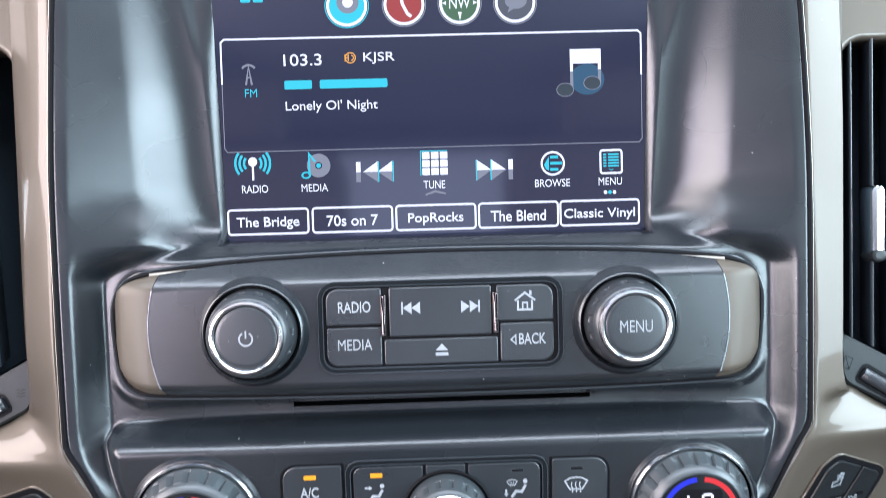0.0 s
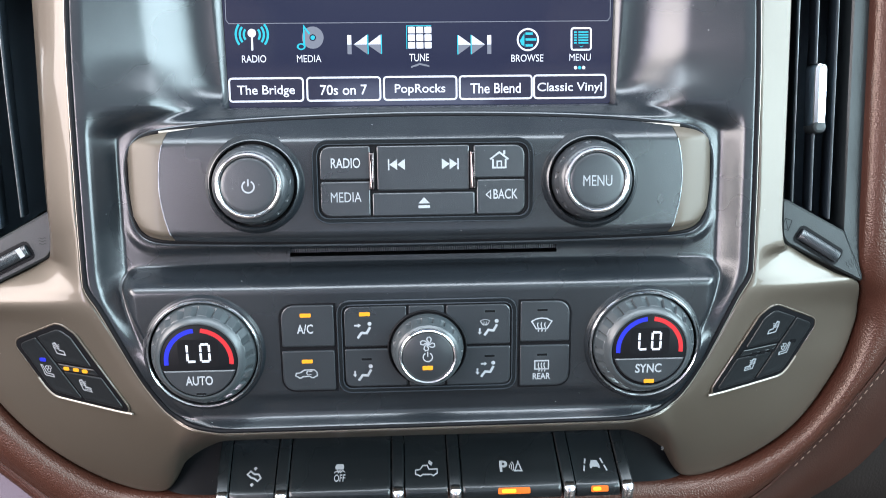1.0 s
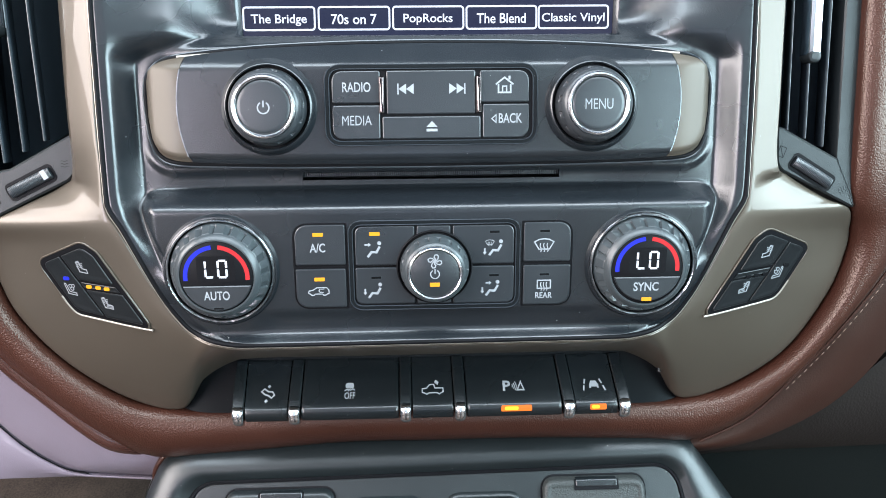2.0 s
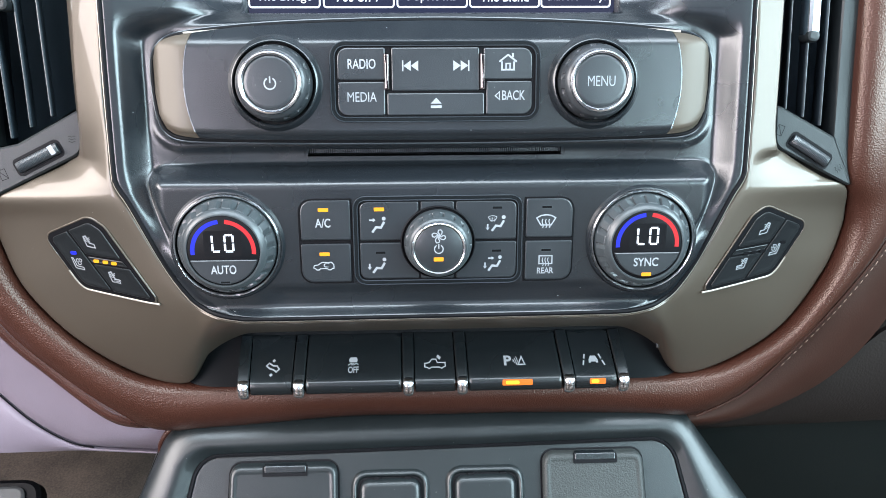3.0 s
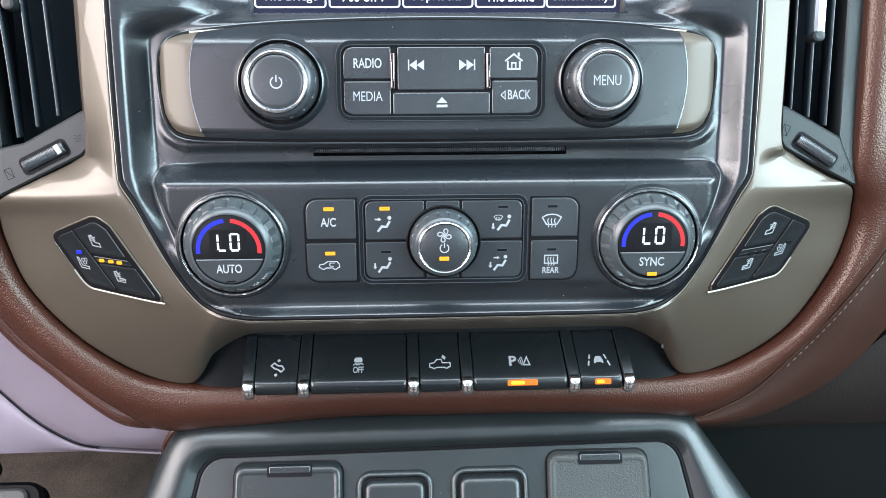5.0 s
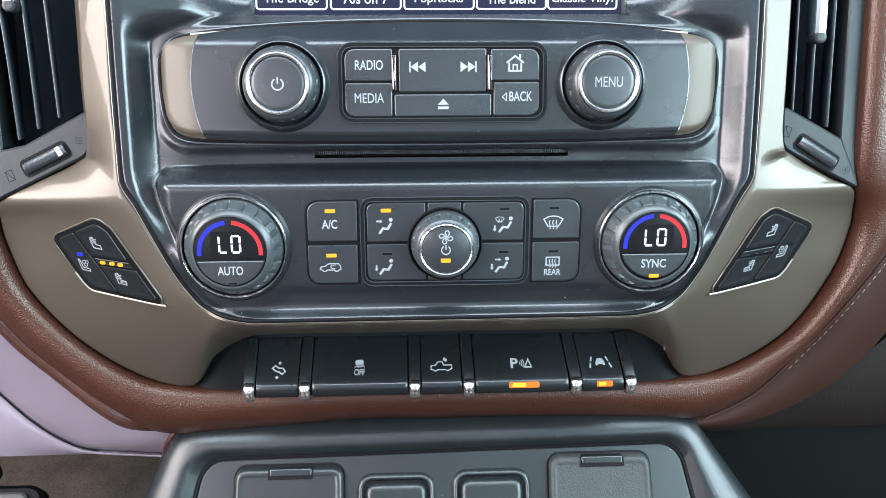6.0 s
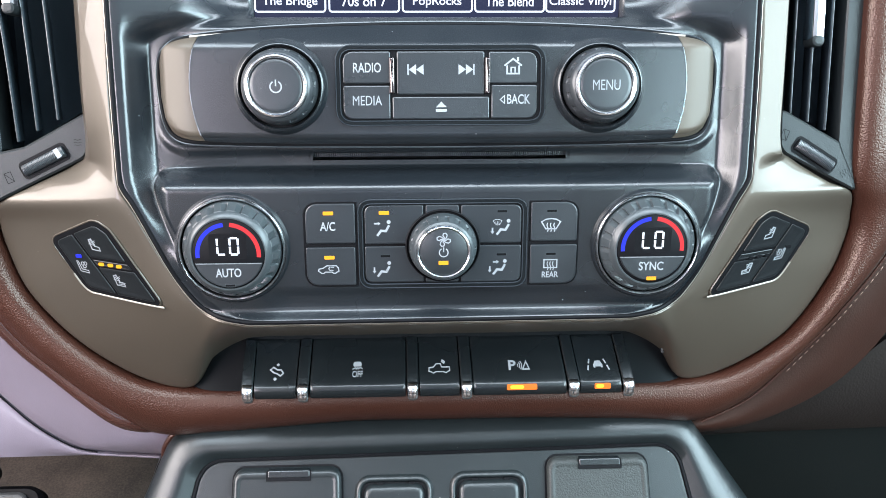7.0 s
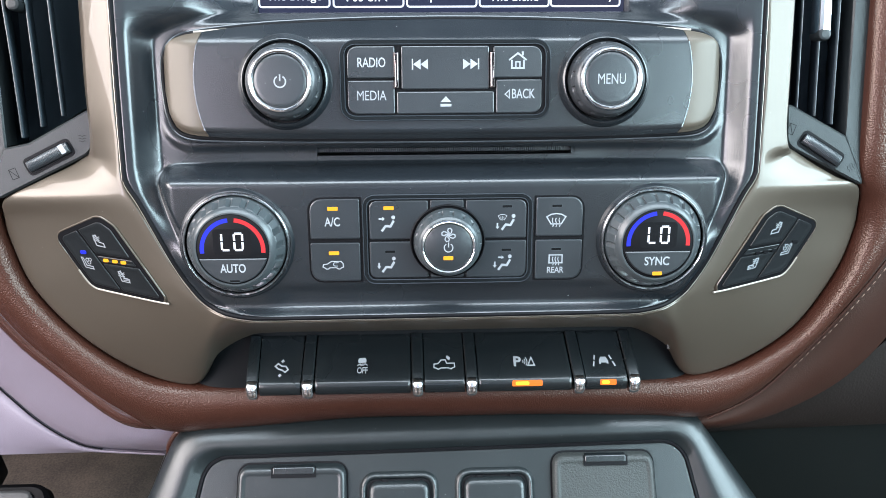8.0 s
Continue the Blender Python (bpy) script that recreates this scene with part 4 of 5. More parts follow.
def seat_switch(s):
    ob = thing("seat_switch_group", (s * 160, -30, -18), "four-sided black seat heating switch group in the trim", "switch", "seat switch groups")
    m = lambda pts: [(s * u, v) for u, v in (pts if s > 0 else pts[::-1])]  # noqa: E731
    near = lambda p: (p[0] - 0.75 * s, p[1] + 0.5 * s)  # noqa: E731
    whole = rounded([near(p) for p in ((132.6, -51.0), (170.8, -44.7), (184.8, -19.5), (160.4, -9.9), (154.0, -14.4))], (1.8, 6.5, 3, 5, 5))
    part("surround", frame_ring(m(inset(whole, -1.7)), 1.0, -6, 0.25, 0.4, seat_plane), TAN, ob, "thin champagne rim")
    part("button_well", prism(m(inset(whole, -0.8)), [(0, -8), (0, 0.2)], seat_plane), GAP_BLACK, ob)
    # lighter line laid along the lower rim as its highlight
    lip_line = [near(p) for p in ((131.2, -51.3), (139, -50.4), (155, -47.9), (164, -46.4), (169.4, -45.2), (173.0, -42.0), (176.6, -36.0))]
    part("lip_highlight", tube(curve([(s * u, v - 0.4, seat_plane(s * u, v) + 0.05) for u, v in lip_line], 5), 0.55), TAN_EDGE, ob, "lighter strip painted as the highlight on the rim's lower edge")
    keys = [("cooled_seat_button", [(155.0, -46.3), (170.0, -43.4), (183.2, -20.0), (173.3, -16.2)], (0.8, 5.6, 2.6, 0.8)),
            ("heated_back_button", [(147.0, -29.7), (165.6, -27.8), (172.7, -15.9), (160.6, -11.3), (155.0, -15.2)], (0.8, 0.8, 0.8, 4.5, 4.5)),
            ("heated_seat_button", [(134.4, -49.6), (154.4, -46.6), (162.9, -32.3), (143.5, -34.2)], (1.2, 0.8, 0.8, 0.8)),
            ("indicator_strip", [(144.4, -33.6), (163.2, -31.8), (165.2, -28.6), (146.6, -30.4)], (0.4, 0.4, 0.4, 0.4))]
    made = {}
    for nm, pts, r in keys:
        made[nm] = part(nm, dished(m([near(p) for p in pts]), r if s > 0 else r[::-1], [(0.22, -4), (0.22, 0.45), (0.5, 0.8), (1.1, 0.9), (2.2, 0.74), (3.4, 0.62), (3.6, 0.62)] if nm != "indicator_strip" else [(0.2, -4), (0.2, 0.6), (0.5, 0.8), (0.7, 0.8), (0.9, 0.7)], seat_plane), SEAT_BLACK, ob, sharp=25)
    return ob, made


seat_left = seat_switch(-1)
seat_right = seat_switch(1)

# ---- row of piano-key switches ----
bank = thing("switch_bank", (0, -104, -35), "row of five black piano-key switches with chrome-tipped dividers", "switch bank")
part("bezel", loft([(-134, -103, -56), (-118, -84, -51), (-100, -73, -50), (-60, -69, -49.5), (0, -69, -49.5), (60, -69, -49.5), (100, -73, -50), (118, -84, -51), (134, -103, -56)],
                   [(-133, -109, -47), (-118, -110, -47), (-100, -110, -47), (-60, -110, -47), (0, -110, -47), (60, -110, -47), (100, -110, -47), (118, -110, -47), (133, -109, -47)], 8, lambda t: 0, 6, skirt=0), BEZEL_BLACK, bank, "black bezel round the switches")


def switch_key(name, a0, a1, b0, b1):
    """A key from its back edge (a0 to a1) to its rounded lip (b0 to b1)."""
    bm = bmesh.new()
    prof = [(-78.0, -48.6), (-80, -45.4), (-88, -36.2), (-95.2, -28.4), (-96.4, -27.2), (-97.6, -26.4), (-99.2, -26.0), (-101.4, -26.4), (-103.2, -27.6), (-104.0, -29.5), (-104.2, -36), (-96, -52)]
    dip = [0, 0, -0.5, -0.3, 0.2, 0.3, 0, 0, 0, 0, 0, 0]
    rings = []
    for i in range(9):
        t = i / 8
        row = []
        for k, (v, w) in enumerate(prof):
            f = sst(-74, -104, v)
            lo, hi = a0 + (b0 - a0) * f, a1 + (b1 - a1) * f
            x = (0.0, 0.012, 0.04, 0.2, 0.5, 0.8, 0.96, 0.988, 1.0)[i]
            sink = 0.8 if i in (0, 8) else 0.0
            row.append(bm.verts.new((lo + (hi - lo) * x, v, w - sink + (dip[k] if 2 <= i <= 6 else 0))))
        rings.append(row)
    n = len(prof)
    for a, b in zip(rings, rings[1:]):
        for k in range(n):
            bm.faces.new((a[k], a[(k + 1) % n], b[(k + 1) % n], b[k]))
    bm.faces.new(rings[0])
    bm.faces.new(rings[-1])
    return part(name, bm, KEY_BLACK, bank, sharp=50)


def divider(a, b):
    bm = bmesh.new()
    prof = [(-77.6, -47.4), (-84, -39.6), (-95.5, -27.0), (-97, -25.8), (-97.2, -36), (-84, -52)]
    rings = []
    for x in (-1, -0.8, 0.8, 1):
        rings.append([bm.verts.new((a + (b - a) * sst(-74, -100, v) + x * 2.9, v, w - (0.8 if abs(x) == 1 else 0))) for v, w in prof])
    for p, q in zip(rings, rings[1:]):
        for k in range(len(prof)):
            bm.faces.new((p[k], p[(k + 1) % len(prof)], q[(k + 1) % len(prof)], q[k]))
    bm.faces.new(rings[0])
    bm.faces.new(rings[-1])
    d = part("divider", bm, KEY_BLACK, bank)
    tip = bmesh.new()
    prof = [(-95.2, -27.4), (-95.8, -25.4), (-97.0, -23.9), (-98.6, -23.2), (-100.2, -23.4), (-100.8, -24.2), (-102.6, -24.2), (-104.2, -25.2), (-105.4, -27.2), (-105.8, -31), (-97, -34)]
    rings = []
    for x in (-1, -0.94, -0.8, -0.5, 0, 0.5, 0.8, 0.94, 1):
        sag = 2.6 * (1 - math.sqrt(max(0.0, 1 - abs(x) ** 3)))
        rings.append([tip.verts.new((b + x * 2.9, v + (sag * 0.5 if v < -103 else 0), w - sag)) for v, w in prof])
    for p, q in zip(rings, rings[1:]):
        for k in range(len(prof)):
            tip.faces.new((p[k], p[(k + 1) % len(prof)], q[(k + 1) % len(prof)], q[k]))
    tip.faces.new(rings[0])
    tip.faces.new(rings[-1])
    part("chrome_tip", tip, CHROME, d, "chrome tip of the divider")


DIV = [(-98.6, -97.4), (-69.5, -69.7), (-14.5, -14.3), (12.5, 13.1), (66.4, 67.9), (94.7, 96.0)]
for a, b in DIV:
    divider(a, b)
switch_keys = []
for (a, b), (c, d), nm in zip(DIV, DIV[1:], ("pedal_switch", "traction_switch", "bed_lamp_switch", "parking_switch", "lane_switch")):
    switch_keys.append(switch_key(nm, a + 3.3, c - 3.3, b + 3.4, d - 3.4))

part("trim_clip", box(116.6, -86.6, -43.5, 118.2, -81.6, -40.5, bevel=0.4), SATIN, bank, "small bright clip in the recess")

# ---- floor console ----
def console_face(u, v):
    return -50.0 - 0.364 * (v + 131)


console = thing("floor_console", (0, -200, -30), "charcoal plastic floor console with outlet covers", "console")
C_OUT = rounded([(-181, -215), (-143.5, -127.6), (136.5, -124.4), (199, -215)], (1, 21, 19, 1), 12)
C_INNER = rounded([(-143, -212), (-127.4, -145.2), (129.8, -141.6), (145, -212)], (1, 13, 13, 1), 12)


def saddle(profile, bm=None):
    """Rings between the console's outer outline (0) and its inner panel's outline (1), each at a height over the face."""
    bm = bm or bmesh.new()
    rings = []
    for t, w in profile:
        rings.append([bm.verts.new((a[0] + (b[0] - a[0]) * t, a[1] + (b[1] - a[1]) * t, 0)) for a, b in zip(C_OUT, C_INNER)])
        for x in rings[-1]:
            x.co.z = console_face(x.co.x, x.co.y) + w
    n = len(C_OUT)
    for a, b in zip(rings, rings[1:]):
        for i in range(n):
            bm.faces.new((a[i], a[(i + 1) % n], b[(i + 1) % n], b[i]))
    return bm


part("console_body", saddle([(0, -70), (-0.03, -22), (-0.02, -14), (0.0, -10.5), (0.05, -7.4), (0.12, -4.8), (0.21, -2.6), (0.32, -1.0), (0.44, -0.1), (0.54, 0.2), (0.63, 0.0), (0.70, -0.7), (0.78, -1.9), (0.88, -3.6), (0.95, -4.6), (0.985, -5.2), (0.99, -8.0)]), CONSOLE, console, sharp=60)
part("socket_panel", prism(C_INNER, [(0, -12), (0, -5.6), (0.4, -4.9), (1.0, -4.7)], console_face), CONSOLE, console)
part("panel_joint", tube([(u, v, console_face(u, v) - 4.4) for u, v in inset(C_INNER, -0.2)], 1.05, closed=True, sides=6), GAP_BLACK, console, "dark joint round the panel")


def panel_face(u, v):
    """Face of the sunk socket panel."""
    return console_face(u, v) - 4.7


def outlet_cover(u0, u1, top, label, mat_):
    ob = thing("outlet_cover", ((u0 + u1) / 2, top - 20, panel_face(0, top - 20)), label, "outlet cover", "outlet covers on the console")
    outline = rounded([(u0 - 0.8, top - 42), (u1 + 0.8, top - 42), (u1, top), (u0, top)], 5.6)
    part("seat_ring", prism(inset(outline, -1.0), [(0, -2), (0, 0.1)], panel_face), GAP_BLACK, ob)
    lid = part("lid", prism(outline, [(0, -1), (0, 2.6), (0.5, 3.9), (1.3, 4.6), (2.4, 4.9), (3.4, 4.5), (4.2, 4.3)], panel_face), mat_, ob, "hinged pebbled lid")
    c = (u0 + u1) / 2 + 1.0
    part("finger_slot", prism(rect(c - 11.9, top - 5.0, c + 11.9, top - 0.3, 0.4), [(0, 3), (0, 5.0)], panel_face), GAP_BLACK, lid, "dark finger slot")
    part("hinge_bar", prism(rect(c - 11.3, top - 3.6, c + 11.3, top + 0.4, 1.2), [(0, 2), (0, 4.7), (0.3, 5.2), (0.8, 5.4)], panel_face), KEY_BLACK, lid, "short black hinge bar in the slot")
    return ob


outlet_cover(-110.4, -53.4, -148.8, "square black power outlet cover on the console", CONSOLE)
outlet_cover(58.0, 112.6, -146.2, "square pebbled power outlet cover on the console", LID)


def usb_port(u0, u1, top):
    ob = thing("socket_cover", ((u0 + u1) / 2, top - 15, panel_face(0, top - 15)), "small rounded black socket cover on the console", "socket cover", "socket covers on the console")
    part("rim", frame_ring(rect(u0, top - 40, u1, top, 8, 7), 3.6, -1, 1.9, 1.5, panel_face), CONSOLE, ob, sharp=60)
    part("gap_ring", prism(rect(u0 + 3.2, top - 37, u1 - 3.2, top - 3.2, 5.5, 6), [(0, -1), (0, 0.3)], panel_face), GAP_BLACK, ob)
    part("cap", prism(rect(u0 + 4.8, top - 36, u1 - 4.8, top - 4.4, 5.0, 7), [(0, -1), (0, 1.6), (0.5, 2.8), (1.4, 3.5), (2.8, 3.8)], panel_face), CONSOLE, ob, sharp=60)
    for u in (u0 + 12, u1 - 13):
        part("latch", prism(rect(u, top - 4.7, u + 3.2, top - 3.2, 0.3), [(0, 0), (0, 1.6)], panel_face), GAP_BLACK, ob)


usb_port(-46.0, -4.0, -153.6)
usb_port(5.0, 47.6, -152.6)


# ---- printed and lit marks: flat shapes laid on a face ----
def line(pts, wd, closed=False):
    """A ribbon along points, as quads."""
    p = [Vector(q) for q in pts]
    n, left, right = len(p), [], []
    for i in range(n):
        a = p[i - 1] if (closed or i) else None
        b = p[(i + 1) % n] if (closed or i < n - 1) else None
        e = (p[i] - a).normalized() if a is not None else (b - p[i]).normalized()
        f = (b - p[i]).normalized() if b is not None else e
        nrm = Vector((-(e.y + f.y), e.x + f.x))
        nrm = nrm.normalized() if nrm.length > 1e-6 else Vector((-e.y, e.x))
        k = max(0.45, math.sqrt(max(0.0, (1 + e.dot(f)) / 2)))
        left.append(p[i] + nrm * (wd / 2 / k))
        right.append(p[i] - nrm * (wd / 2 / k))
    out = []
    for i in range(n if closed else n - 1):
        j = (i + 1) % n
        out.append([tuple(right[i]), tuple(right[j]), tuple(left[j]), tuple(left[i])])
    return out


def arc(cu, cv, r, a0, a1, wd, steps=20):
    return line([(cu + r * math.cos(radians(a0 + (a1 - a0) * i / steps)), cv + r * math.sin(radians(a0 + (a1 - a0) * i / steps))) for i in range(steps + 1)], wd)


def disc(cu, cv, r, n=20):
    return [[(cu + r * math.cos(2 * math.pi * i / n), cv + r * math.sin(2 * math.pi * i / n)) for i in range(n)]]


def ring(cu, cv, r, wd, n=36):
    return line([(cu + r * math.cos(2 * math.pi * i / n), cv + r * math.sin(2 * math.pi * i / n)) for i in range(n)], wd, True)


def bar(u0, v0, u1, v1, r=0.0):
    return [rect(u0, v0, u1, v1, r, 3)] if r else [[(u0, v0), (u1, v0), (u1, v1), (u0, v1)]]


def moved(shape, u, v, su=1.0, sv=None, turn=0.0):
    sv = su if sv is None else sv
    c, s = math.cos(radians(turn)), math.sin(radians(turn))
    return [[(u + su * x * c - sv * y * s, v + su * x * s + sv * y * c) for x, y in poly] for poly in shape]


def flat(name, shape, mat_, parent, surf, lift=0.05, label=""):
    bm = bmesh.new()
    for poly in shape:
        bm.faces.new([bm.verts.new((u, v, surf(u, v) + lift)) for u, v in poly])
    bmesh.ops.remove_doubles(bm, verts=bm.verts, dist=0.002)
    for f in bm.faces:
        f.normal_update()
        if f.normal.z < 0:
            f.normal_flip()
    home = HOME[parent.name]
    bm.transform(Matrix.Translation(-home) @ PANEL)
    me = bpy.data.meshes.new("mesh")
    bm.to_mesh(me)
    bm.free()
    me.materials.append(mat_)
    ob = new(name, me)
    ob.parent = parent
    HOME[ob.name] = home
    return tagged(ob, label)


def words(name, text, cu, cv, width, height, mat_, parent, surf, lift=0.05, bold=0.0, label=""):
    """Lettering fitted into a box round (cu, cv)."""
    data = bpy.data.curves.new("letters", "FONT")
    data.body, data.size, data.offset, data.resolution_u = text, 1.0, bold, 4
    tmp = bpy.data.objects.new("letters", data)
    scene.collection.objects.link(tmp)
    bpy.context.view_layer.update()
    me = bpy.data.meshes.new_from_object(tmp)
    bpy.data.objects.remove(tmp)
    bpy.data.curves.remove(data)
    n = len(me.vertices)
    co = np.empty(n * 3)
    me.vertices.foreach_get("co", co)
    co = co.reshape(n, 3)
    lo, hi = co.min(0), co.max(0)
    home = HOME[parent.name]
    for x in me.vertices:
        u = cu + ((x.co.x - lo[0]) / (hi[0] - lo[0]) - 0.5) * width
        v = cv + ((x.co.y - lo[1]) / (hi[1] - lo[1]) - 0.5) * height
        x.co = PANEL @ Vector((u, v, surf(u, v) + lift)) - home
    me.materials.append(mat_)
    ob = new(name, me)
    ob.parent = parent
    HOME[ob.name] = home
    return tagged(ob, label)


def on_radio(u, v):
    return pod_front(u, v) + 0.9


def on_climate(u, v):
    return climate_face(u, v) + 0.85


# radio panel marks
words("lettering", "RADIO", -32.9, 58.4, 12.4, 4.3, PRINT, radio_keys["radio_button"], on_radio, bold=0.012)
words("lettering", "MEDIA", -33.0, 44.0, 13.0, 4.2, PRINT, radio_keys["media_button"], on_radio, bold=0.0)
words("lettering", "BACK", 34.9, 44.4, 10.4, 4.3, PRINT, radio_keys["back_button"], on_radio, bold=0.012)
flat("arrow_mark", line([(26.6, 44.2), (28.5, 45.9), (28.5, 42.5)], 0.45, True), PRINT, radio_keys["back_button"], on_radio)
skip = [[(-3.6, 0), (-0.3, 2.3), (-0.3, -2.3)], [(-0.3, 0), (3.0, 2.3), (3.0, -2.3)]] + bar(-4.2, -2.35, -3.6, 2.35)
flat("previous_mark", moved(skip, -10.8, 57.5), PRINT, radio_keys["seek_button"], on_radio)
flat("next_mark", moved(skip, 10.8, 57.5, -1, 1), PRINT, radio_keys["seek_button"], on_radio)
flat("eject_mark", [[(-2.4, 40.9), (2.5, 40.9), (0.05, 43.5)]] + bar(-2.4, 38.9, 2.5, 40.1), PRINT, radio_keys["eject_button"], on_radio)
house = line([(-3.9, 0.2), (0, 3.2), (3.9, 0.2)], 0.75) + line([(-2.7, 0.3), (-2.7, -3.3), (2.7, -3.3), (2.7, 0.3)], 0.75) + line([(-0.9, -2.9), (-0.9, -0.6), (0.9, -0.6), (0.9, -2.9)], 0.6) + bar(1.7, 2.2, 2.6, 3.9)
flat("home_mark", moved(house, 32.3, 58.9), PRINT, radio_keys["home_button"], on_radio)


def power_mark(r):
    return arc(0, 0, r, 120, 420, r * 0.26, 26) + bar(-r * 0.13, r * 0.1, r * 0.13, r * 1.25)


def cap_top(u0):
    w = pod_front(u0, 50) + 15.45
    return lambda u, v: w


flat("power_mark", moved(power_mark(2.4), -71.2, 49.6), PRINT, volume_cap, cap_top(-71.2))
words("lettering", "MENU", 71.3, 49.9, 12.0, 4.4, PRINT, menu_cap, cap_top(71.2), bold=0.0)

# climate marks
sitter = line([(-3.4, -3.6), (-1.3, -0.7), (1.3, -1.0), (3.1, 2.2)], 1.25) + disc(2.9, 4.0, 1.05)
arrow_r = [[(-1.6, -0.4), (0.2, -0.4), (0.2, -1.0), (1.5, 0), (0.2, 1.0), (0.2, 0.4), (-1.6, 0.4)]]
arrow_d = moved(arrow_r, 0, 0, 1, 1, -90)


def heat_wave(u, v, h, wd=0.45):
    return line([(u + 0.28 * math.sin(k * 1.05), v + h * (k / 6 - 0.5)) for k in range(7)], wd)


screen_mark = line([(-4.2, 1.6), (-2.2, 2.7), (0, 3.0), (2.2, 2.7), (4.2, 1.6), (2.3, -1.6), (-2.3, -1.6)], 0.55, True) + [q for x in (-1.5, 0, 1.5) for q in heat_wave(x, -0.9, 4.0)]
rear_mark = line([(-3.1, 2.5), (3.1, 2.5), (3.1, -1.4), (-3.1, -1.4)], 0.6, True) + [q for x in (-1.3, 0, 1.3) for q in heat_wave(x, -0.5, 4.2)]
car = line([(-4.7, -0.9), (-4.4, 0.2), (-2.6, 0.5), (-0.8, 1.7), (3.6, 1.7), (4.6, 0.6), (4.7, -1.1), (3.9, -1.3), (3.2, -1.9), (2.2, -1.9), (1.6, -1.3), (-1.6, -1.3), (-2.2, -1.9), (-3.2, -1.9), (-3.9, -1.3)], 0.5, True) + arc(1.0, 0.3, 0.85, 100, 300, 0.45, 8) + bar(1.0, 0.85, 2.6, 1.2) + bar(0.9, -0.7, 2.2, -0.35)
ck = climate_keys
words("lettering", "A/C", -52.3, -12.5, 7.0, 4.2, PRINT, ck["air_conditioning_button"], on_climate, bold=0.018)
flat("recirculation_mark", moved(car, -52.6, -32.8), PRINT, ck["recirculation_button"], on_climate)
flat("air_flow_mark", moved(sitter, -26.9, -14.1, 0.85) + moved(arrow_r, -29.6, -11.4, 0.95), PRINT, ck["face_air_button"], on_climate)
flat("air_flow_mark", moved(sitter, -27.0, -33.5, 0.85) + moved(arrow_d, -31.4, -33.6, 0.95), PRINT, ck["foot_air_button"], on_climate)
flat("air_flow_mark", moved(sitter, 28.2, -14.1, 0.85) + moved(arrow_d, 23.3, -15.4, 0.95) + moved(screen_mark, 25.6, -11.4, 0.48), PRINT, ck["screen_foot_air_button"], on_climate)
flat("air_flow_mark", moved(sitter, 26.8, -33.2, 0.85) + moved(arrow_d, 22.3, -33.8, 0.95) + moved(arrow_r, 25.2, -30.2, 0.9), PRINT, ck["face_foot_air_button"], on_climate)
flat("defrost_mark", moved(screen_mark, 50.4, -13.0, 1.05), PRINT, ck["windscreen_defrost_button"], on_climate)
flat("defrost_mark", moved(rear_mark, 50.7, -31.9, 0.98), PRINT, ck["rear_defrost_button"], on_climate)
words("lettering", "REAR", 50.7, -36.6, 7.8, 2.9, PRINT, ck["rear_defrost_button"], on_climate, bold=0.018)


def lamp_bar(parent, u, v, on, surf, w=4.6, h=1.6):
    part("indicator", prism(rect(u - w / 2, v - h / 2, u + w / 2, v + h / 2, 0.35), [(0, -0.4), (0, 0.12), (0.12, 0.2)], surf), AMBER if on else GAP_BLACK, parent, "glowing amber indicator" if on else "")
    if not on:
        flat("indicator_rim", line(rect(u - w / 2, v - h / 2, u + w / 2, v + h / 2, 0.3), 0.22, True), KNOB_GREY, parent, surf, 0.24)


for nm, u, v, on in (("air_conditioning_button", -51.9, -6.4, True), ("recirculation_button", -52.0, -27.2, True), ("face_air_button", -26.5, -6.4, True), ("foot_air_button", -26.2, -26.8, False), ("screen_foot_air_button", 27.7, -6.2, False),
                     ("face_foot_air_button", 27.6, -26.6, False), ("windscreen_defrost_button", 50.6, -6.2, False), ("rear_defrost_button", 50.8, -26.6, False)):
    lamp_bar(ck[nm], u, v, on, on_climate, 4.7, 1.7 if on else 1.3)


def fan_top(u, v):
    return climate_face(u, v) + 12.52


blade = [(0.25, 0.0), (0.6, 0.9), (0.3, 1.9), (0.9, 2.7), (1.9, 2.5), (2.2, 1.5), (1.6, 0.6), (0.9, 0.1)]
fan_mark = [q for k in range(4) for q in moved(line([(x, y) for x, y in blade], 0.5, True), 0, 0, 1, 1, 90 * k + 20)]
flat("fan_mark", moved(fan_mark, 0.3, -17.6, 1.0), PRINT, fan_cap, fan_top)
flat("power_mark", moved(power_mark(1.95), 0.3, -23.5), PRINT, fan_cap, fan_top)
lamp_bar(fan_cap, 0.2, -28.3, True, fan_top, 4.4, 1.8)


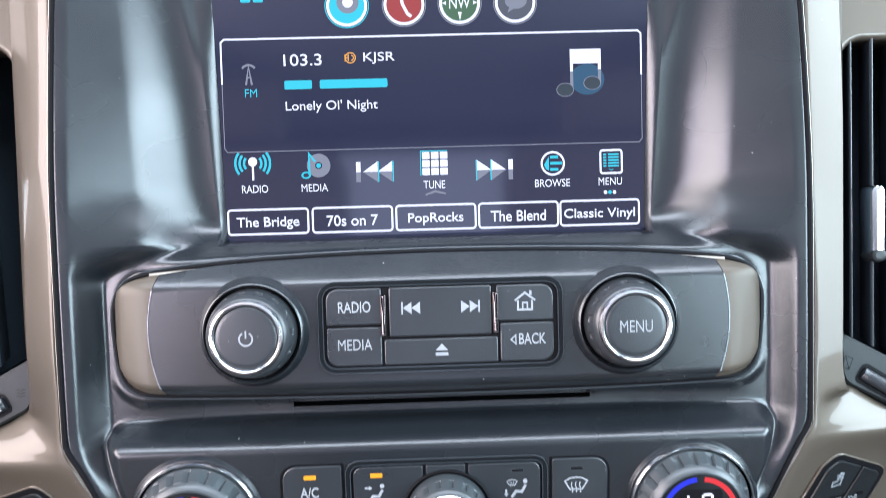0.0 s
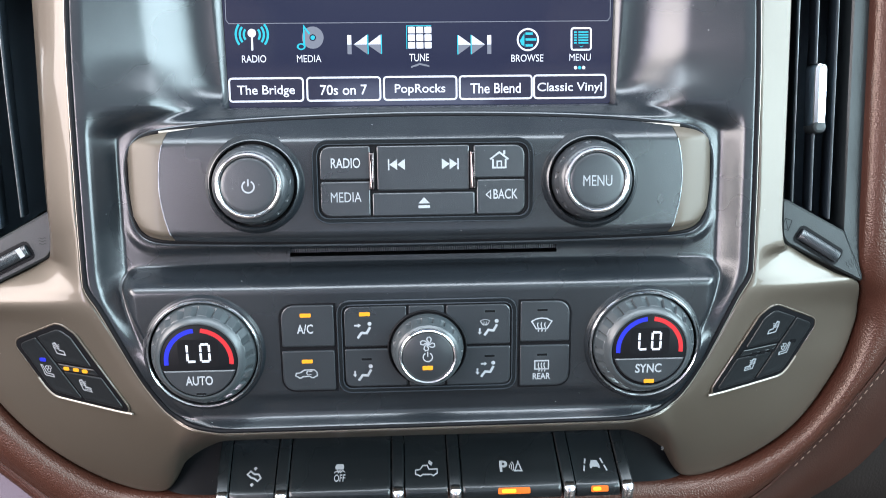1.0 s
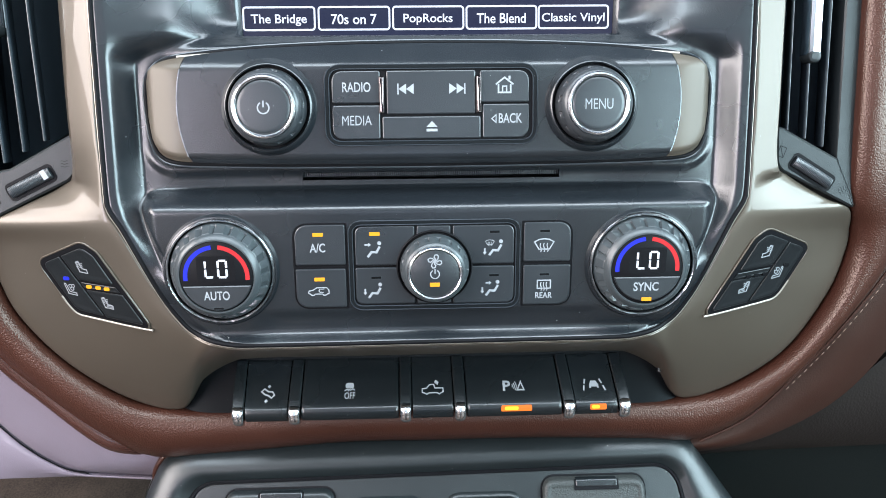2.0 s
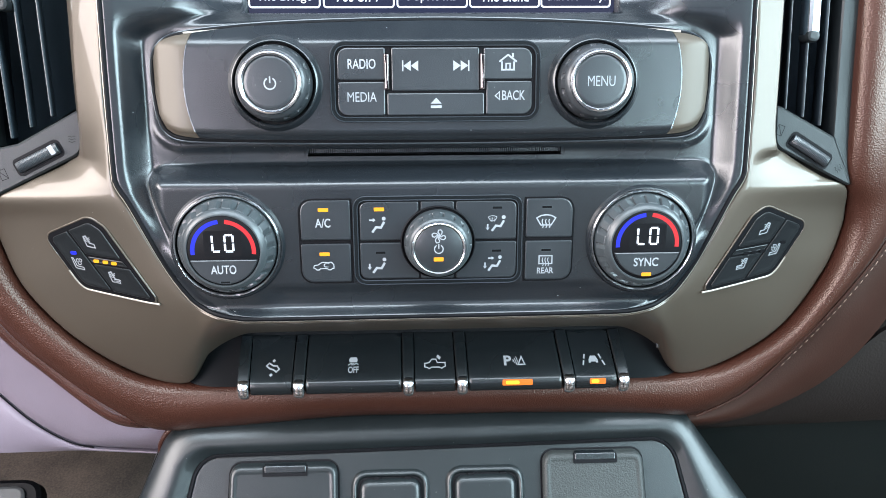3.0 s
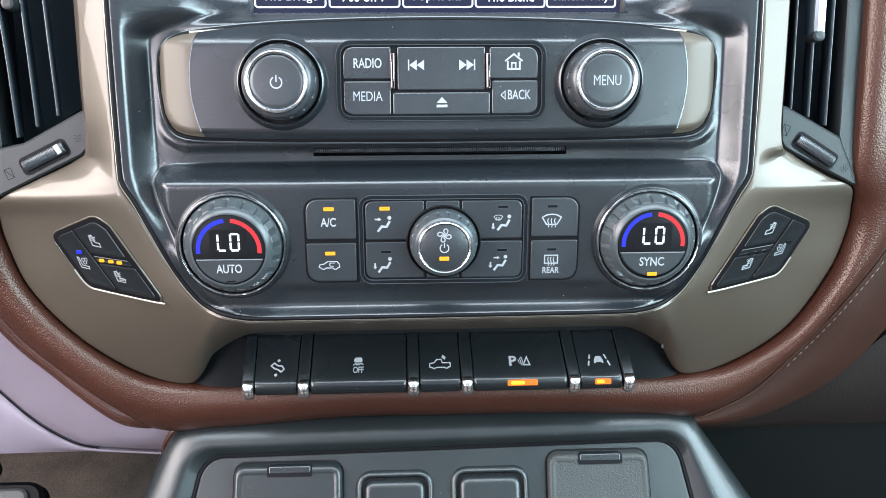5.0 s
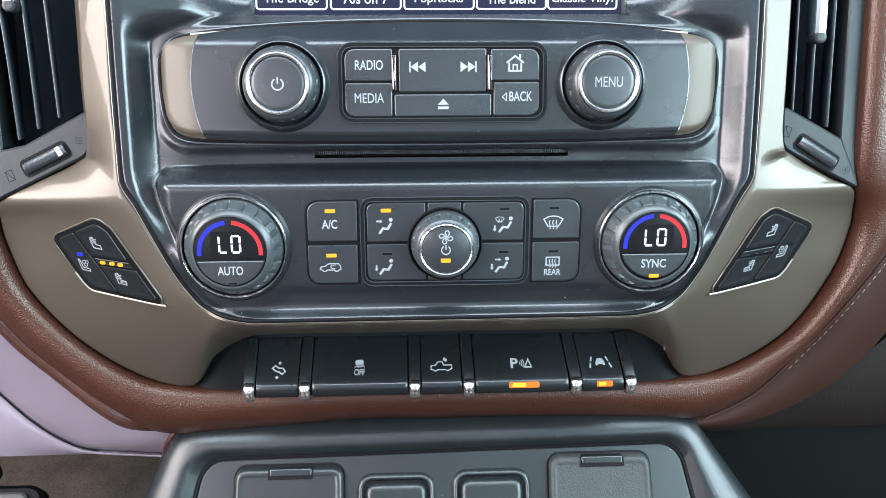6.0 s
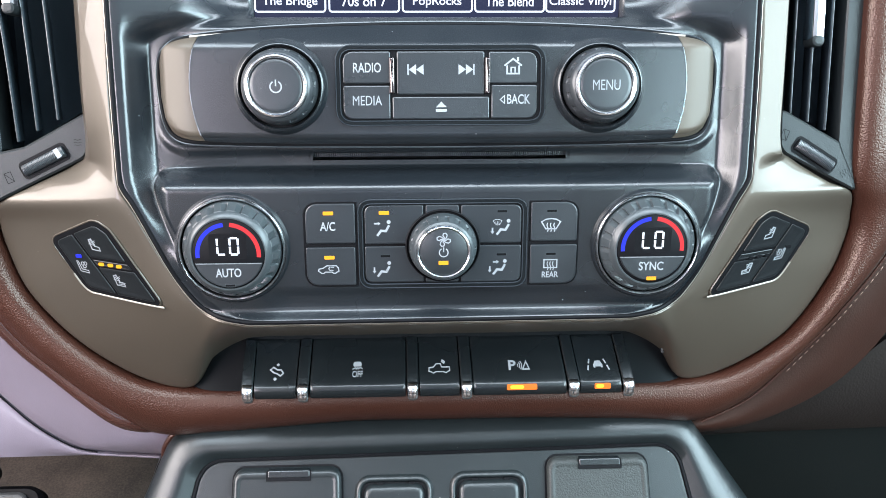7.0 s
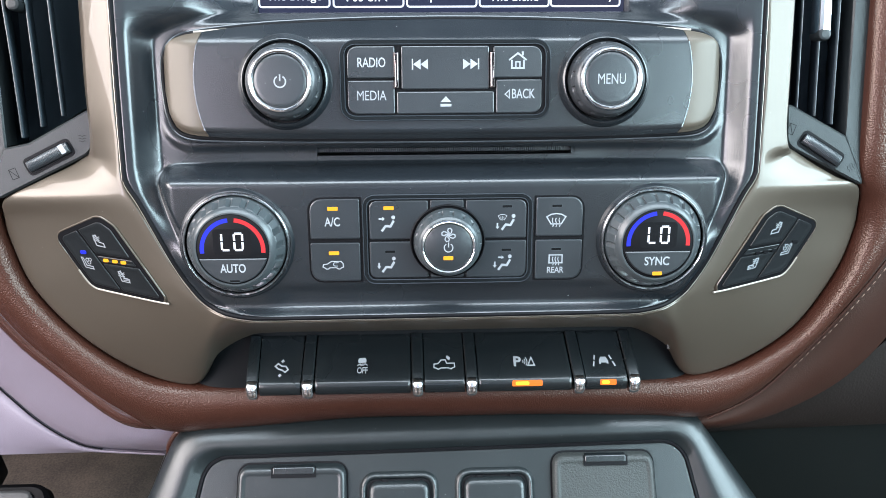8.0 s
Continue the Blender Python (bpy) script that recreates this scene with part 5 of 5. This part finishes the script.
def temp_face(knob, u0, v0, name, on):
    ob, put, face = knob

    def top(u, v):
        return climate_face(u, v) + 10.06
    half = [(u0 + 15.6 * math.cos(radians(a)), v0 - 0.9 + 15.6 * math.sin(radians(a))) for a in range(196, 345, 4)]
    push = part("push_button", prism(half, [(0, -1.0), (0, 0.35), (0.4, 0.7)], top), BUTTON_BLACK, ob, "half-round push button under the display")
    top_b = lambda u, v: top(u, v) + 0.72  # noqa: E731
    words("lettering", name, u0 - 0.3, v0 - 9.6, 11.4, 4.1, PRINT, push, top_b, bold=0.018)
    lamp_bar(push, u0 + 0.2, v0 - 15.5, on, top_b, 4.5, 1.7 if on else 1.2)
    flat("cool_arc", arc(u0, v0 - 1.2, 13.6, 186, 96, 1.9, 24), BLUE_LED, face, top, label="glowing blue arc")
    flat("warm_arc", arc(u0, v0 - 1.2, 13.6, 84, -6, 1.9, 24), RED_LED, face, top, label="glowing red arc")
    segs = [(-4.6, 6.6, -4.6, 3.5), (-4.6, 2.9, -4.6, -0.4), (-4.4, -0.7, -1.4, -0.7)]
    segs += [(1.0, 6.6, 1.0, 3.5), (1.0, 2.9, 1.0, -0.4), (1.2, 6.8, 4.4, 6.8), (1.2, -0.7, 4.4, -0.7), (4.6, 6.6, 4.6, 3.5), (4.6, 2.9, 4.6, -0.4)]
    part("digit_window", prism(rect(u0 - 8.4, v0 - 3.6, u0 + 8.4, v0 + 8.4, 1.6), [(0, 0.0), (0, 0.02), (0.5, 0.03)], top), GAP_BLACK, face, "faint grey window behind the digits")
    for a, b, c, d in segs:
        flat("digit_segment", line([(u0 + a, v0 - 0.5 + b), (u0 + c, v0 - 0.5 + d)], 0.95), DIGIT, face, top, 0.09, label="white lit digit segment")


temp_face(temp_left, -96.0, -22.4, "AUTO", False)
temp_face(temp_right, 95.7, -21.7, "SYNC", True)


# seat switch marks
def on_seat(u, v):
    return seat_plane(u, v) + 0.72


seat_base = line([(-2.9, 2.6), (-1.2, -1.9), (3.0, -2.2), (2.4, -0.4), (0.2, -0.2), (-1.6, 3.2)], 0.5, True)
waves = [q for y in (0.6, 1.5, 2.4) for q in line([(-2.8 + 0.8 * k, y + 0.35 * math.sin(k * 1.8)) for k in range(5)], 0.38)]
cushion = [q for y in (-0.6, -1.3, -2.0) for q in line([(-0.4, y), (3.2, y)], 0.34)]
puffs = ring(0.1, 1.9, 0.85, 0.4, 12) + ring(1.5, 2.1, 0.8, 0.4, 12) + ring(0.9, 0.6, 0.85, 0.4, 12)
shell = line([(-3.0, 3.0), (-1.4, -2.0), (3.0, -2.6), (2.8, -1.4), (-0.6, -0.9), (-2.2, 3.0)], 0.45, True)
for s, (ob, made), spots in ((-1, seat_left, ((-171.4, -33.4), (-163.0, -22.2), (-153.2, -39.8))), (1, seat_right, ((168.4, -31.4), (160.4, -20.3), (150.6, -37.9)))):
    k = 1 if s < 0 else -1
    flat("cooled_seat_mark", moved(shell + puffs, *spots[0], k * 1.0, 1.0, 3 * s), PRINT, made["cooled_seat_button"], on_seat)
    flat("heated_back_mark", moved(seat_base + waves, *spots[1], k * 1.0, 1.0, 6 * s), PRINT, made["heated_back_button"], on_seat)
    flat("heated_seat_mark", moved(seat_base + waves + cushion, *spots[2], k * 1.0, 1.0, 6 * s), PRINT, made["heated_seat_button"], on_seat)
    for u, v in ((161.2, -31.4), (156.4, -31.7), (152.0, -32.1)):
        part("indicator", prism(rect(s * u - 1.4, v - 0.85, s * u + 1.4, v + 0.85, 0.6), [(0, 0), (0, 0.3), (0.1, 0.35)], on_seat), AMBER if s < 0 else GAP_BLACK, made["indicator_strip"], "glowing amber indicator" if s < 0 else "")
    part("indicator", prism(rect(s * 172.6 - 1.6, -28.6, s * 172.6 + 1.6, -26.8, 0.6), [(0, 0), (0, 0.2), (0.1, 0.25)], on_seat), BLUE_LED if s < 0 else GAP_BLACK, made["cooled_seat_button"], "glowing blue indicator" if s < 0 else "")


# piano-key marks
def on_key(u, v):
    return along([(-97.6, -26.2), (-96.4, -27.0), (-95.2, -28.3), (-88, -36.5), (-80, -45.5)], v)


sk = switch_keys
shoe = line([(-3.2, 1.0), (-1.8, 2.2), (0.2, 1.0), (2.2, 0.9), (3.4, -0.6), (2.0, -1.8), (0.4, -0.8), (-1.4, -0.3)], 0.7, True)
flat("pedal_mark", moved(shoe, -83.4, -90.9, 1.0, 0.85) + moved(disc(0, 0, 0.95, 4), -83.0, -88.1, 1, 0.75) + moved(disc(0, 0, 0.95, 4), -83.9, -93.6, 1, 0.75), PRINT, sk[0], on_key, 0.14)
esc = [[(-1.6, 1.9), (1.6, 1.9), (2.2, 0.7), (1.9, -0.5), (-1.9, -0.5), (-2.2, 0.7)]] + line([(-2.6, -1.9), (-0.9, -0.9), (-0.6, -1.8), (0.4, -0.7)], 0.5) + line([(0.2, -1.9), (1.5, -0.9), (2.7, -1.7)], 0.5)
flat("traction_mark", moved(esc, -42.5, -88.9, 1.0, 0.8), PRINT, sk[1], on_key, 0.14)
words("lettering", "OFF", -42.3, -92.2, 5.4, 2.5, PRINT, sk[1], on_key, 0.14, bold=0.014)
pickup = line([(-5.3, -1.4), (-5.2, 0.4), (-3.0, 0.7), (-1.6, 2.4), (0.6, 2.4), (1.2, 0.7), (5.2, 0.7), (5.3, -1.2), (4.4, -1.5), (3.4, -2.2), (2.2, -1.6), (-1.8, -1.6), (-3.0, -2.3), (-4.2, -1.6)], 0.6, True)
flat("truck_bed_mark", moved(pickup, -0.6, -90.6, 1.0, 0.78) + moved(bar(-1.1, -0.9, 1.1, 0.9), 1.4, -87.9, 0.9, 0.7, -30), PRINT, sk[2], on_key, 0.14)
words("lettering", "P", 37.0, -89.8, 3.9, 3.9, PRINT, sk[3], on_key, 0.14, bold=0.03)
flat("sonar_mark", [q for r in (1.0, 2.0, 3.0) for q in moved(arc(0, 0, r, -42, 42, 0.45, 6), 39.0, -89.9, 1, 0.8)] + moved(line([(-1.7, -1.6), (1.7, -1.6), (0.3, 2.0)], 0.65, True), 44.0, -90.1, 1, 0.85), PRINT, sk[3], on_key, 0.14)
lane = [[(-1.7, 1.9), (1.7, 1.9), (2.6, 0.4), (3.0, -0.2), (3.0, -1.8), (1.9, -1.8), (1.7, -1.2), (-1.7, -1.2), (-1.9, -1.8), (-3.0, -1.8), (-3.0, -0.2), (-2.6, 0.4)]]
edges = line([(-5.6, -2.6), (-5.0, -0.3)], 0.8) + line([(-4.8, 0.5), (-4.2, 2.6)], 0.8) + line([(5.6, -2.6), (4.6, -0.3)], 0.8) + line([(4.2, 0.5), (3.2, 2.6)], 0.8)
flat("lane_mark", moved(lane, 81.6, -90.0, 0.8, 0.75) + moved(edges, 81.6, -90.1, 1.0, 0.85), PRINT, sk[4], on_key, 0.14)


def on_lip(u, v):
    return along([(-104, -29.5), (-103.2, -27.6), (-101.4, -26.4), (-99.2, -26.0), (-97.6, -26.4), (-96.4, -27.2)], v)


part("indicator", prism(rect(33.5, -100.4, 49.0, -97.2, 0.6), [(0, -0.5), (0, 0.2), (0.2, 0.35)], on_lip), AMBER_DEEP, sk[3], "glowing amber indicator")
part("indicator_core", prism(rect(35.2, -99.7, 42.2, -97.9, 0.8), [(0, 0.3), (0, 0.4)], on_lip), AMBER_CORE, sk[3], "bright middle of the indicator")
part("indicator", prism(rect(78.4, -100.6, 86.7, -97.4, 0.6), [(0, -0.5), (0, 0.2), (0.2, 0.35)], on_lip), AMBER_DEEP, sk[4], "glowing amber indicator")
part("indicator_core", prism(rect(79.2, -99.9, 83.2, -98.1, 0.8), [(0, 0.3), (0, 0.4)], on_lip), AMBER_CORE, sk[4], "bright middle of the indicator")
part("indicator", prism(rect(-4.4, -98.3, 3.0, -97.5, 0.3), [(0, -0.5), (0, 0.15), (0.1, 0.2)], on_lip), GAP_BLACK, sk[2])


# vent marks
for s, (ob, bez, m4) in ((1, vent_right), (-1, vent_left)):
    here = lambda u, v: -20.2  # noqa: E731
    c, sn = m4[0][0], m4[1][0]
    spot = lambda x, y: (m4[0][3] + x * c - y * sn, m4[1][3] + x * sn + y * c)  # noqa: E731
    closed_mark = line([(-1.6, 2.4), (1.6, 2.4), (1.6, -2.4), (-1.6, -2.4)], 0.3, True) + line([(-1.6, 2.4), (1.6, -2.4)], 0.3)
    open_mark = [q for y in (-1.8, 0, 1.8) for q in line([(-2.4 + 0.8 * k, y + 0.4 * math.sin(k * 1.6)) for k in range(7)], 0.35)]
    flat("closed_mark", moved(closed_mark, *spot(-18.0 if s > 0 else -18.5, 0.5), 1, 1, -20 * s), GAP_BLACK, bez, here)
    flat("open_mark", moved(open_mark, *spot(17.6 if s > 0 else 18.0, 0.6), 0.7, 0.7, -60 if s > 0 else 0), GAP_BLACK, bez, here)
    if s < 0:
        flat("wheel_mark", moved(bar(-1.2, -2.2, 1.2, 2.2), *spot(8.5, 0), 1, 1, 29.5), PRINT, bez, lambda u, v: -20.2 + 3.75)

# ---- display page ----
def page(u, v):
    """Page layout to places on the leaning glass."""
    k = 1 - 0.000327 * (v - 92)
    return -5 + (u + 5) * k, 92 + (v - 92) * k


def show(name, shape, mat_, parent=display, lift=0.06, label=""):
    return flat(name, [[page(*q) for q in poly] for poly in shape], mat_, parent, on_glass, lift, label)


def say(name, text, cu, cv, w, h, mat_, bold=0.0, parent=display):
    bold = 0.0 if "M" in text else 0.012 if cv < 100 else 0.005
    k = 1 - 0.000327 * (cv - 92)
    return words(name, text, *page(cu, cv), w * k, h * k, mat_, parent, on_glass, 0.1, bold)


part("page", prism(rect(-87.4, 84.0, 87.4, 195, 1.0), [(0, -0.5), (0, 0.02)], on_glass), material("lit_display", (0.004, 0.004, 0.006), 0.075, vary=0.0, rough_vary=0.01, shine=0.55, glow=(0.36, 0.43, 1.0), glow_power=0.048), display, "softly lit dark blue display page")
say("lettering", "103.3", -53.8, 158.4, 15.8, 4.7, UI_WHITE)
say("lettering", "KJSR", -22.1, 158.5, 13.0, 4.7, UI_WHITE)
show("broadcast_mark", moved(ring(0, 0, 2.1, 0.5, 18), -34.0, 158.8, 1.0) + moved(arc(0, 0, 1.1, -80, 80, 0.45, 8), -33.8, 158.8) + bar(-36.4, 157.4, -35.9, 160.2) + bar(-35.1, 157.4, -34.6, 160.2) + bar(-35.9, 158.6, -35.1, 159.1), UI_ORANGE)
for u0, u1 in ((-61.6, -50.2), (-47.0, -18.9)):
    show("name_bar", bar(u0, 146.4, u1, 150.0, 0.6), UI_CYAN)
say("lettering", "Lonely Ol' Night", -42.3, 139.0, 38.2, 5.0, UI_WHITE)
say("lettering", "FM", -75.5, 145.2, 5.0, 3.3, UI_CYAN, 0.02)
show("mast_mark", moved(arc(0, -1.0, 3.2, 35, 145, 0.9, 8), -76.2, 154.6) + line([(-77.4, 148.6), (-76.2, 156.0), (-75.0, 148.6)], 0.9) + line([(-76.9, 151.6), (-75.5, 151.6)], 0.6), UI_GREY)
show("glow", moved(disc(0, 0, 7.2, 24), 64.6, 147.6, 1.0, 0.9), UI_BLUE, lift=0.03)
show("note_mark", bar(57.4, 154.2, 70.4, 160.2) + bar(57.4, 151.0, 58.7, 154.2) + bar(69.1, 151.6, 70.4, 154.2), UI_WHITE)
show("note_stem", bar(57.4, 143.4, 58.7, 151.0) + bar(69.1, 146.0, 70.4, 151.6), UI_GREY)
for u, v in ((55.2, 143.4), (66.6, 146.0)):
    show("note_head", moved(disc(0, 0, 3.5, 20), u, v, 1.0, 0.78), UI_NIGHT, lift=0.09)
    show("note_rim", moved(ring(0, 0, 3.55, 0.3, 24), u, v, 1.0, 0.78), UI_GREY, lift=0.11)
show("page_frame", line([(-87.3, 149), (-87.3, 166.2), (-86.0, 167.4), (86.0, 167.4), (87.3, 166.2), (87.3, 149)], 0.75), UI_WHITE)
show("page_frame_lower", line([(-87.3, 149), (-87.2, 122.5), (-86.0, 121.0), (86.0, 121.0), (87.2, 122.5), (87.3, 149)], 0.35), UI_GREY)
antenna = disc(0, 2.6, 1.9) + bar(-0.45, -5.0, 0.45, 0.8)
show("radio_mark", moved(antenna, -75.9, 114.2), UI_WHITE)
show("wave_mark", [q for r in (3.6, 5.4, 7.2) for a0, a1 in ((-38, 38), (142, 218)) for q in moved(arc(0, 0, r, a0, a1, 1.0, 8), -75.9, 116.2)], UI_CYAN)
say("lettering", "RADIO", -75.3, 105.5, 10.9, 3.2, UI_WHITE, 0.004)
show("disc_mark", ring(-48.6, 114.6, 3.2, 3.4, 28), UI_GREY)
show("song_mark", line([(-52.5, 110.9), (-52.5, 119.6), (-50.0, 116.2)], 0.9) + moved(ring(0, 0, 1.6, 0.8, 14), -53.9, 110.7, 1, 0.75) + disc(-48.6, 114.6, 1.0, 12), UI_CYAN, lift=0.1)
say("lettering", "MEDIA", -50.5, 105.4, 11.0, 3.1, UI_WHITE, 0.004)
top_half = [[(-5.0, 0), (1.1, 4.3), (1.1, 0)], [(1.1, 0), (7.2, 4.3), (7.2, 0)]] + bar(-7.9, 0, -6.0, 4.2)
low_half = [[(-5.0, 0), (1.1, 0), (1.1, -4.3)], [(1.1, 0), (7.2, 0), (7.2, -4.3)]] + bar(-7.9, -4.2, -6.0, 0)
show("previous_mark", moved(top_half, -25.2, 111.4), UI_WHITE)
show("previous_mark_lower", moved(low_half, -25.2, 111.4), UI_GREY)
show("next_mark", moved(top_half, 24.6, 110.9, -1, 1), UI_WHITE)
show("next_mark_lower", moved(low_half, 24.6, 110.9, -1, 1), UI_GREY)
for u, v in ((-24.0, 107.1), (-17.9, 107.1), (16.9, 106.6), (23.0, 106.6)):
    show("mark_edge", bar(u, v, u + 0.5, v + 8.6), UI_CYAN, lift=0.1)
for i in range(3):
    for j in range(3):
        show("keypad_key", bar(-5.5 + 3.75 * i, 109.4 + 3.35 * j, -2.3 + 3.75 * i, 112.3 + 3.35 * j, 0.3), UI_WHITE)
show("keypad_edge", bar(-6.3, 109.2, -5.9, 119.4) + bar(-6.3, 119.2, 5.2, 119.6), UI_CYAN)
say("lettering", "TUNE", -0.6, 105.4, 9.0, 3.3, UI_WHITE, 0.004)
show("fold_mark", [[(-4.4, 101.6), (-0.3, 103.0), (-0.3, 102.1), (-4.4, 100.8)], [(-0.3, 103.0), (4.0, 101.9), (4.0, 101.2), (-0.3, 102.1)]], UI_GREY)
show("browse_mark", ring(49.3, 112.9, 4.7, 0.85), UI_WHITE)
show("list_mark", [[(45.6, 112.4), (47.7, 115.8), (47.7, 110.0), (46.4, 110.6)]] + bar(48.2, 115.0, 51.6, 116.1) + bar(48.2, 112.4, 53.2, 113.5) + bar(48.2, 109.8, 51.6, 110.9), UI_CYAN)
say("lettering", "BROWSE", 49.0, 104.7, 14.8, 3.2, UI_WHITE, 0.004)
show("menu_mark", line(rect(69.4, 108.2, 78.4, 117.8, 1.0), 0.85, True), UI_WHITE)
show("list_mark", [q for k in range(5) for q in bar(70.6, 110.9 + 1.2 * k, 71.9, 111.6 + 1.2 * k) + bar(72.6, 110.9 + 1.2 * k, 77.2, 111.6 + 1.2 * k)] + [[(72.6, 110.0), (73.9, 109.3), (75.2, 110.0), (73.9, 109.7)]], UI_CYAN)
say("lettering", "MENU", 73.4, 104.8, 9.9, 3.1, UI_WHITE, 0.004)
for u in (71.3, 75.1):
    show("dot", disc(u, 100.2, 0.8, 12), UI_WHITE)
show("current_dot", disc(73.2, 100.2, 0.8, 12), UI_CYAN)
for cu, text, w, h in ((-70.3, "The Bridge", 26.0, 5.3), (-35.2, "70s on 7", 21.4, 4.6), (-0.3, "PopRocks", 23.2, 5.1), (34.4, "The Blend", 23.3, 4.6), (68.7, "Classic Vinyl", 30.0, 5.1)):
    show("preset_frame", line(rect(cu - 16.6, 86.7, cu + 16.6, 96.9, 1.3), 0.85, True), UI_WHITE)
    say("preset_lettering", text, cu - 0.1, 91.1 if h > 5 else 91.4, w, h, UI_WHITE, 0.004)
for cu, mat_ in ((-34.8, UI_CYAN), (-11.1, UI_RED), (12.0, UI_GREEN), (35.1, UI_DIM)):
    show("round_icon", disc(cu, 180.2, 7.4, 32), mat_, lift=0.03)
    show("icon_rim", ring(cu, 180.2, 7.9, 1.2), UI_WHITE)
    show("icon_halo", ring(cu, 180.2, 9.0, 0.4), UI_CYAN if mat_ is UI_CYAN else UI_GREY)
show("speaker_mark", disc(-34.4, 181.6, 4.6, 24), UI_GREY, lift=0.08)
show("speaker_cone", disc(-34.4, 181.6, 2.2, 20), UI_WHITE, lift=0.1)
show("phone_mark", line([(-12.6, 186), (-11.8, 180.5), (-9.8, 176.4), (-8.2, 175.2)], 1.3), UI_WHITE, lift=0.08)
say("lettering", "NW", 12.0, 180.4, 8.8, 4.6, UI_WHITE, 0.02)
show("compass_mark", [[(11.2, 176.6), (12.8, 176.6), (12.0, 173.0)], [(6.4, 179.6), (6.4, 181.2), (4.6, 180.4)], [(17.6, 179.6), (17.6, 181.2), (19.4, 180.4)]], UI_WHITE, lift=0.08)
show("bubble_mark", moved(disc(0, 0, 4.6, 24), 35.4, 180.8, 1.0, 0.75) + [[(32.6, 178.2), (34.4, 177.4), (31.8, 175.8)]], UI_GREY, lift=0.08)
for u in (-78.6, -73.4):
    show("clock_digit", bar(u, 182.4, u + 4.2, 186.8, 0.6), UI_CYAN)

# ---- footwell ----
pedal = thing("foot_pedal", (-0.37, 0.43, 0.19), "metal-faced foot pedal over the carpet", "pedal", flat=False)
PEDAL = Matrix.Translation((-0.385, 0.385, 0.197)) @ Matrix.Rotation(radians(28), 4, "X")
edge_bm = prism(rect(-0.075, -0.04, 0.077, 0.043, 0.014, 5), [(0, -0.014), (0, -0.003), (0.003, 0.0)])
edge_bm.transform(PEDAL)
part("rubber_edge", edge_bm, GAP_BLACK, pedal, flat=False)
tread = prism(rect(-0.072, -0.036, 0.066, 0.037, 0.008, 5), [(0, -0.004), (0, 0.002), (0.002, 0.0035)])
tread.transform(PEDAL)
part("tread", tread, ALLOY, pedal, "brushed metal tread plate", flat=False)
part("arm", box(-0.405, 0.42, 0.20, -0.374, 0.96, 0.24, bevel=0.004), GAP_BLACK, pedal, flat=False)
part("bracket", box(-0.410, 0.455, 0.160, -0.381, 0.485, 0.197, bevel=0.004), GAP_BLACK, pedal, flat=False)
part("arm_cover", box(-0.43, 0.42, 0.20, -0.407, 0.62, 0.235, bevel=0.006), ALLOY, pedal, flat=False)

# side of the console in the footwell
part("side_panel", loft([(-150, -140, -66), (-156, -152, -64), (-165, -175, -60), (-176, -210, -56)], [(-163, -148, -110), (-164, -152, -110), (-172, -175, -106), (-184, -210, -102)], 6, lambda t: 0, 6), CONSOLE, console, "grey ribbed side panel")
part("side_strip", tube(curve([(-141, -131, -61), (-147, -135.5, -61), (-151.5, -143, -62.5), (-153, -150, -66)], 8), 1.7, sides=10), LEATHER, console, "brown upholstered edge strip")

# ---- seat backs behind the camera, unseen, pale to brighten the panels' reflections ----
for x in (-0.40, 0.40):
    seat = thing("front_seat", (x, -0.62, 0.02), "unseen leather front seat, made pale to brighten reflections in the panels", "seat", "front seats", flat=False)
    back = box(x - 0.26, -0.78, 0.35, x + 0.26, -0.62, 0.98, bevel=0.05)
    part("backrest", back, SEAT_HIDE, seat, flat=False)
    part("cushion", box(x - 0.27, -0.66, 0.02, x + 0.27, -0.16, 0.36, bevel=0.05), SEAT_HIDE, seat, flat=False)
    part("headrest", box(x - 0.14, -0.80, 1.0, x + 0.14, -0.70, 1.14, bevel=0.04), SEAT_HIDE, seat, flat=False)

# ---- rest of the dashboard, out of view ----
dash = thing("dashboard", (0, 0.68, 0.40), "plain dark dashboard body behind the stack", "dashboard", flat=False)
part("core", box(-0.86, 0.475, 0.40, 0.86, 0.95, 0.72, bevel=0.01), DARK_PANEL, dash, flat=False)
part("top_pad", box(-0.86, 0.442, 0.722, 0.86, 0.95, 0.765, bevel=0.015), SOFT_BLACK, dash, flat=False)
